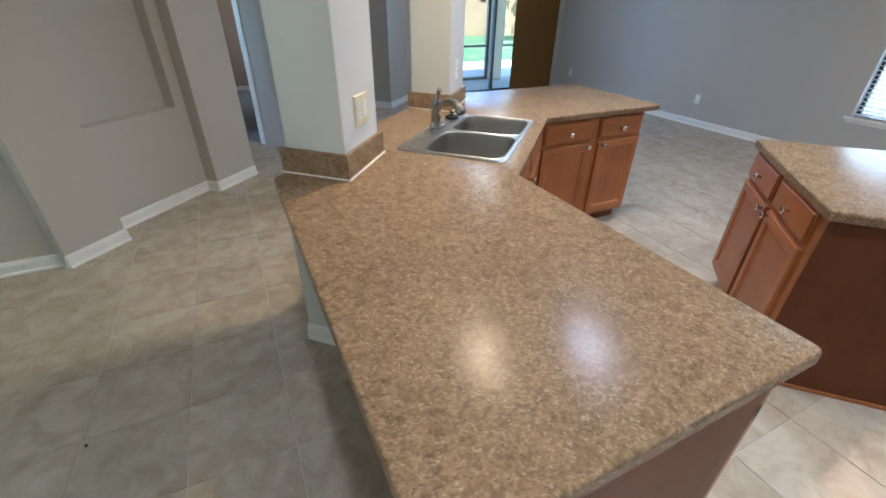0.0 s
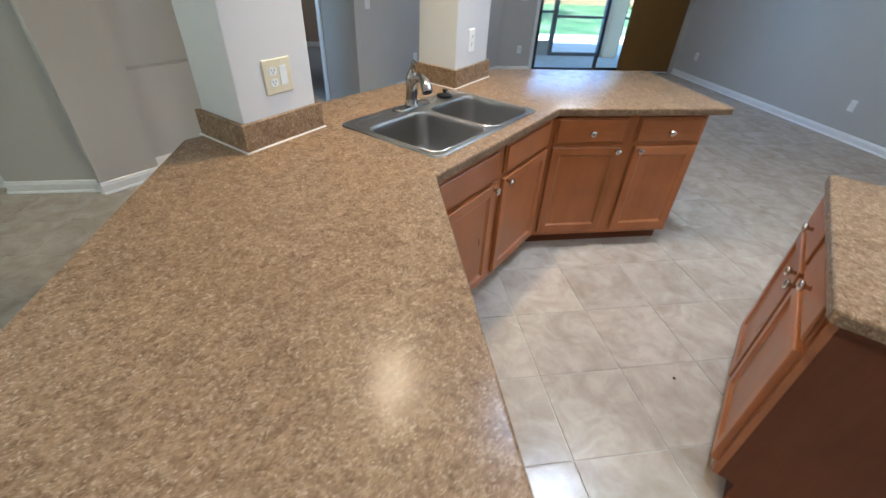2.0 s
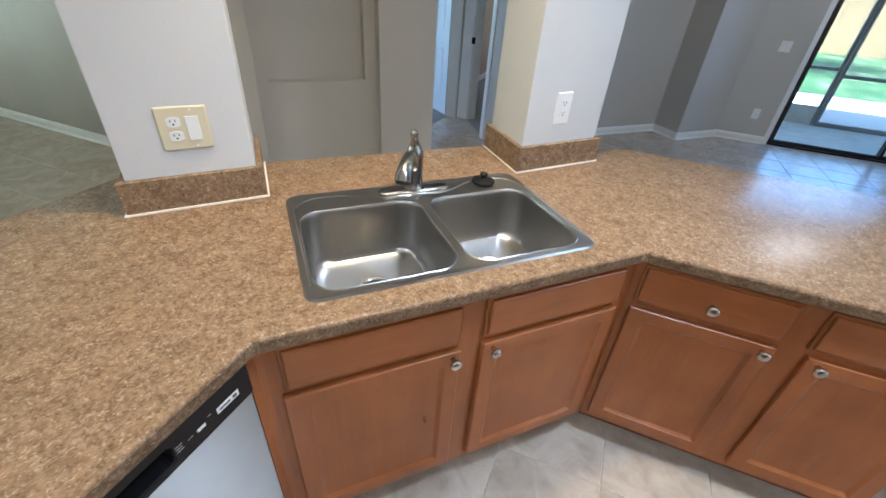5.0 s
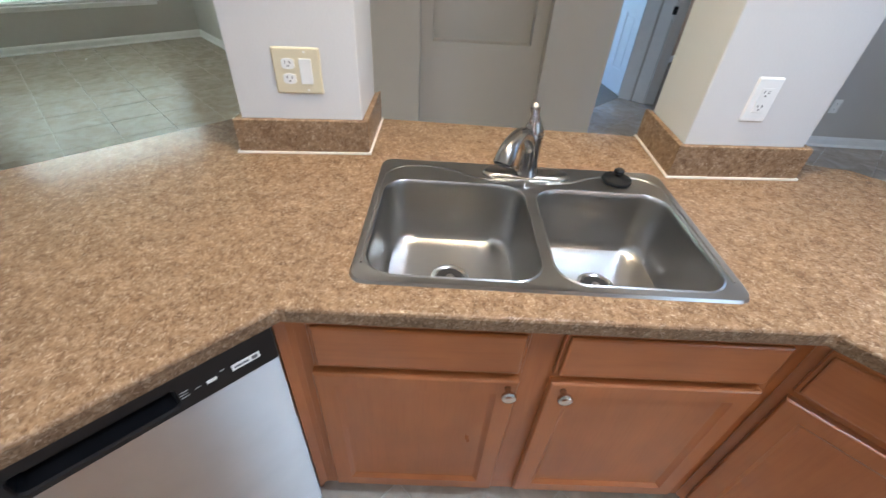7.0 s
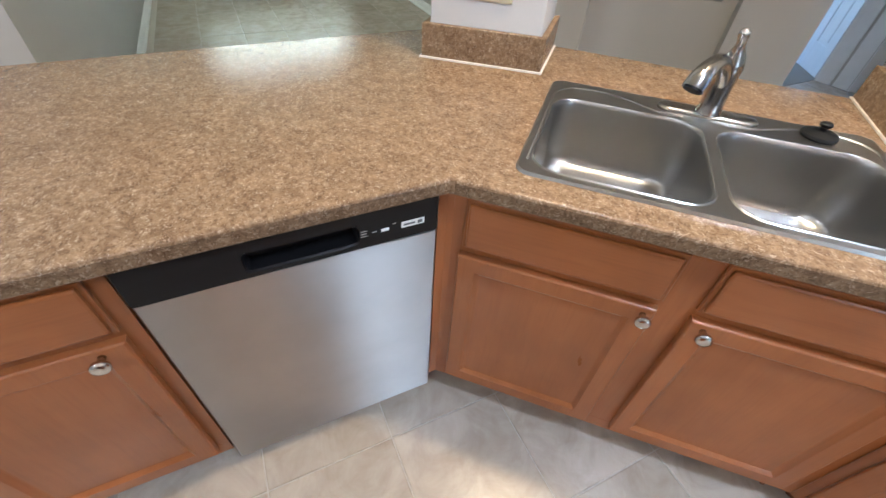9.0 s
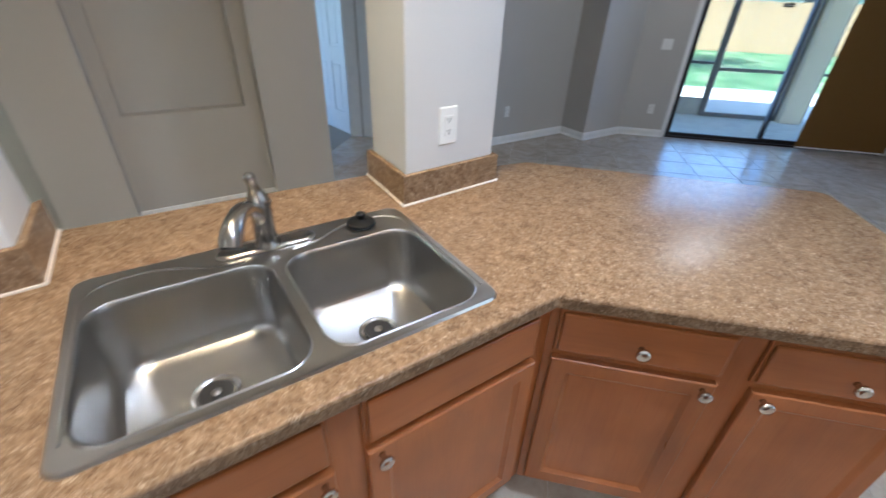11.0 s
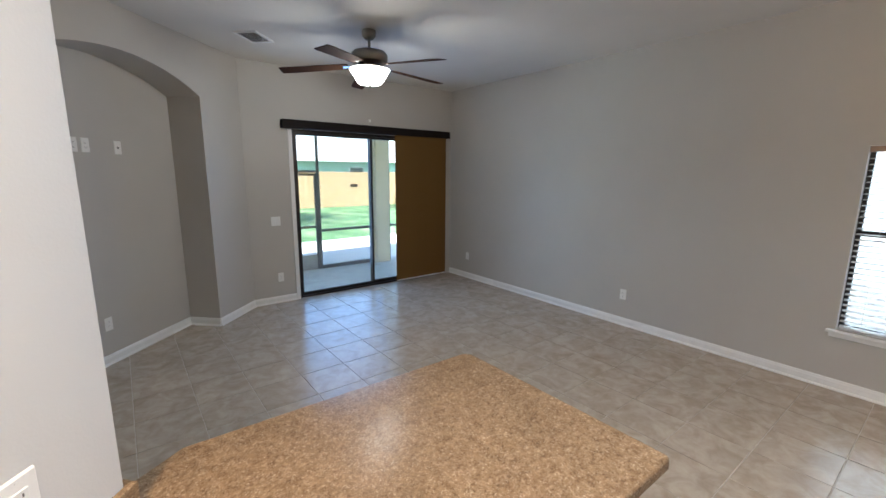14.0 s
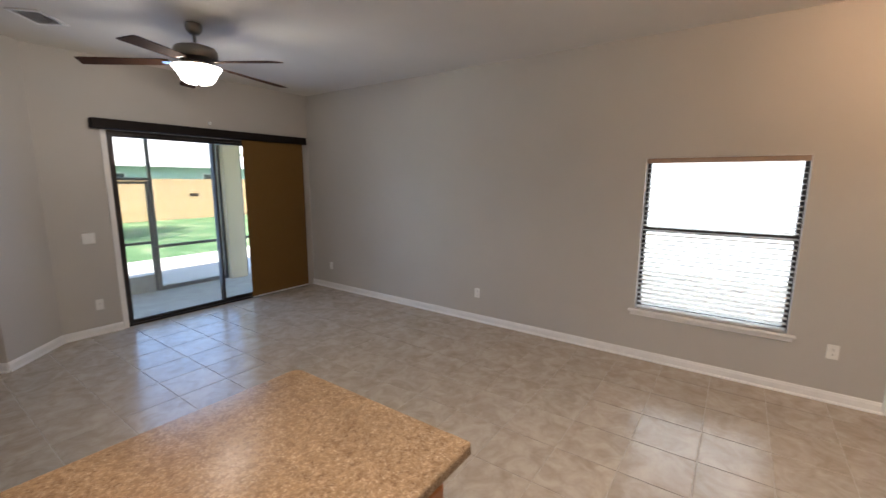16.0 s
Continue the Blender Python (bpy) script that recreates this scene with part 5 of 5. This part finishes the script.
for x in (3.70, 4.60, 5.67):
    bar(x, x + FB, -0.045, 2.62)
bar(3.70 + FB, 4.60, 1.72, 1.72 + FB)
bar(4.60 + FB, 5.67, 0.65, 0.65 + FB)
bar(4.60 + FB, 5.67, -0.045, 0.02)
bar(6.06, 6.06 + FB, -0.045, 2.62)
bar(6.06 + FB, 6.6, 0.65, 0.65 + FB)
s_ = part("screen_sheet", boxes((3.74, 5.70, 0.0, 0.001, 0.0, 2.62)), M_SCREEN, enc)
s_.visible_shadow = False
sd = thing("screen_door", "dark bronze screen door with a grey kick plate", "door", frame_at(3.75, 9.2))
for r in ((0, 0.04, -0.02, 0.02, 0, 1.75), (0.80, 0.84, -0.02, 0.02, 0, 1.75), (0.04, 0.80, -0.0195, 0.02, 1.71, 1.75), (0.04, 0.80, -0.0195, 0.02, 0.77, 0.81)):
    part("frame_bar", boxes(r, bevel=0.003), M_PORCH, sd)
part("kick_plate", boxes((0.04, 0.80, -0.008, 0.008, 0.0, 0.27)), M_CONC, sd, "grey kick plate")
sd.location.z = -0.04

# wooden fence at the end of the yard
fence = thing("fence", "tan wooden privacy fence behind the lawn", "fence", frame_at(-8, 22.6, -0.10))
bm = box(bmesh.new(), 0, 0.138, -0.01, 0.01, 0, 1.83, 0.004)
bmesh.ops.recalc_face_normals(bm, faces=bm.faces)
board_me = bpy.data.meshes.new("board")
bm.to_mesh(board_me)
bm.free()
board_me.materials.append(M_FENCE)
for k in range(220):
    b_ = new("board", board_me)
    b_.parent = fence
    b_.matrix_basis = pose(k * 0.1425, 0.0, random.uniform(-0.012, 0.012), 0, random.uniform(-0.25, 0.25), 0)
for z in (0.3, 0.95, 1.55):
    part("rail", boxes((0, 31.4, 0.012, 0.05, z, z + 0.09)), M_FENCE, fence)

# neighbour's house beyond the fence
hs = thing("house", "low neighbouring house with pale teal walls and a grey roof", "house", frame_at(-4, 31, -0.1))
part("wall", boxes((0, 30, 0, 9, 0, 2.75)), M_TEAL, hs)
bm = bmesh.new()
rv = [bm.verts.new(c) for c in ((-0.6, -0.7, 2.70), (30.6, -0.7, 2.70), (30.6, 9.7, 2.70), (-0.6, 9.7, 2.70), (4, 4.5, 4.6), (26, 4.5, 4.6))]
for q in ((0, 1, 5, 4), (1, 2, 5), (2, 3, 4, 5), (3, 0, 4), (3, 2, 1, 0)):
    bm.faces.new([rv[i] for i in q])
part("roof", bm, M_SHINGLE, hs, "grey shingle hip roof")
part("fascia", boxes((-0.6, 30.6, -0.74, -0.70, 2.55, 2.72)), M_TRIM, hs, "white fascia board")
for x in (14.0, 19.5):
    wv = part("window", boxes((x, x + 1.2, -0.05, 0.0, 0.95, 2.2)), M_TRIM, hs)
    part("pane", boxes((x + 0.06, x + 1.14, -0.056, -0.05, 1.01, 2.14)), M_GLASSDARK, wv)


def tree(place, height, spread, seed, label):
    rnd = random.Random(seed)
    t = thing("tree", label, "tree", frame_at(*place, -0.1), "yard trees")
    bm = sweep(bmesh.new(), [(0, 0, 0), (0.1, 0.05, height * 0.2), (-0.05, 0.1, height * 0.4), (0.1, 0, height * 0.62)], [0.26, 0.21, 0.17, 0.09], 10)
    tips = []
    for k in range(11):
        a = rnd.uniform(0, 6.28)
        z0 = height * rnd.uniform(0.34, 0.6)
        ln = spread * rnd.uniform(0.6, 1.0)
        e = (ln * math.cos(a), ln * math.sin(a), z0 + height * rnd.uniform(0.08, 0.36))
        mid_ = (e[0] * 0.5, e[1] * 0.5, (z0 + e[2]) / 2 + 0.2)
        sweep(bm, [(0, 0, z0), mid_, e], [0.09, 0.055, 0.02], 7)
        tips += [e, mid_, ((e[0] + mid_[0]) / 2, (e[1] + mid_[1]) / 2, (e[2] + mid_[2]) / 2)]
    part("trunk", bm, M_BARK, t, "grey trunk with limbs")
    verts, faces = [], []
    for tx, ty, tz in tips:
        for _ in range(170):
            r = rnd.gauss(0, 0.55)
            c = Vector((tx + rnd.gauss(0, 0.6), ty + rnd.gauss(0, 0.6), tz + rnd.gauss(0, 0.42)))
            u = Vector((rnd.uniform(-1, 1), rnd.uniform(-1, 1), rnd.uniform(-1, 1))).normalized()
            v = u.orthogonal().normalized()
            s = rnd.uniform(0.05, 0.12)
            i = len(verts)
            verts += [c - u * s, c + v * s * 0.5, c + u * s, c - v * s * 0.5]
            faces.append((i, i + 1, i + 2, i + 3))
    me = bpy.data.meshes.new("crown")
    me.from_pydata([tuple(v) for v in verts], [], faces)
    me.materials.append(M_LEAF)
    ob = new("crown", me)
    ob.parent = t
    tagged(ob, "loose green leafy crown", "", "", "stuff")


tree((12.9, 15.5), 8.5, 3.4, 3, "leafy oak tree shading the back lawn")
tree((14.5, 18.8), 7.5, 3.0, 5, "leafy oak tree beside the fence")
tree((4.0, 15.5), 8.0, 3.2, 8, "leafy oak tree shading the back lawn")

tree((15.0, 42.0), 11.0, 4.0, 11, "tall leafy oak tree behind the neighbouring house")
tree((20.5, 42.5), 10.5, 3.8, 14, "tall leafy oak tree behind the neighbouring house")

# neighbour's pale wall, added beside the east window to hide sky and whiten the view
nb = thing("house", "added white house wall that whitens the east window view", "house", frame_at(11.5, -8, -0.1))
part("wall", boxes((0, 8, 0, 14, 0, 5.6)), M_TRIM, nb)
part("roof", boxes((-0.5, 8.5, -0.5, 14.5, 5.6, 5.85), bevel=0.05), M_SHINGLE, nb)

# crumbs on the floor
for (cx, cy), mt, lb in (((-0.634, 1.664), M_RUBBER, "tiny dark crumb on the floor tiles"), ((-4.823, 1.932), M_WHITEP, "tiny white scrap on the dining floor"), ((2.294, 1.229), M_RUBBER, "tiny dark crumb on the floor tiles")):
    cr = thing("crumb", lb, "debris", frame_at(cx, cy, 0.0005))
    part("bit", lathe(bmesh.new(), [(0.004, 0.0), (0.007, 0.003), (0.005, 0.007), (0.002, 0.008)], 7), mt, cr)

# ---------------------------------------------------------------- floor tiles
TP, TX, TY = 0.390, 1.680, 1.700
gap = 0.0025


def tile_verts():
    a, b_, c = TP / 2 - gap, TP / 2 - gap - 0.0022, 0.0
    lo = [(-a, -a, -0.0034), (a, -a, -0.0034), (a, a, -0.0034), (-a, a, -0.0034)]
    md = [(-a, -a, -0.0014), (a, -a, -0.0014), (a, a, -0.0014), (-a, a, -0.0014)]
    hi = [(-b_, -b_, c), (b_, -b_, c), (b_, b_, c), (-b_, b_, c)]
    return lo + md + hi


TV = tile_verts()
TF = [(8, 9, 10, 11)] + [(i, (i + 1) % 4, 4 + (i + 1) % 4, 4 + i) for i in range(4)] + [(4 + i, 4 + (i + 1) % 4, 8 + (i + 1) % 4, 8 + i) for i in range(4)]
tile_me = bpy.data.meshes.new("tile")
tile_me.from_pydata(TV, [], TF)
tile_me.materials.append(M_TILE)
near_cells, far_cells = [], []
for i in range(-19, 13):
    for j in range(-11, 15):
        x, y = TX + (i + 0.5) * TP, TY + (j + 0.5) * TP
        if x < XW - 0.1 or x > XE + 0.1 or y < YS or y > YN or (y > 3.6 and y - x > 6.9) or (x < -0.5 and y < 0.4) or (x < -1.2 and y > 3.6):
            continue
        (near_cells if (-0.9 < x < 4.2 and -0.2 < y < 5.9 and len(near_cells) < 300) else far_cells).append((x, y))
for x, y in near_cells:
    ob = new("tile", tile_me)
    ob.parent = floor
    ob.location = (x, y, random.uniform(-0.0004, 0.0003))
vs, fs = [], []
for x, y in far_cells:
    k = len(vs)
    dz_ = random.uniform(-0.0004, 0.0003)
    vs += [(x + a, y + b_, c + dz_) for a, b_, c in TV]
    fs += [tuple(q + k for q in f_) for f_ in TF]
me = bpy.data.meshes.new("tile_field")
me.from_pydata(vs, [], fs)
me.materials.append(M_TILE)
ob = new("tile_field", me)
ob.parent = floor
tagged(ob, "", "", "", "stuff")
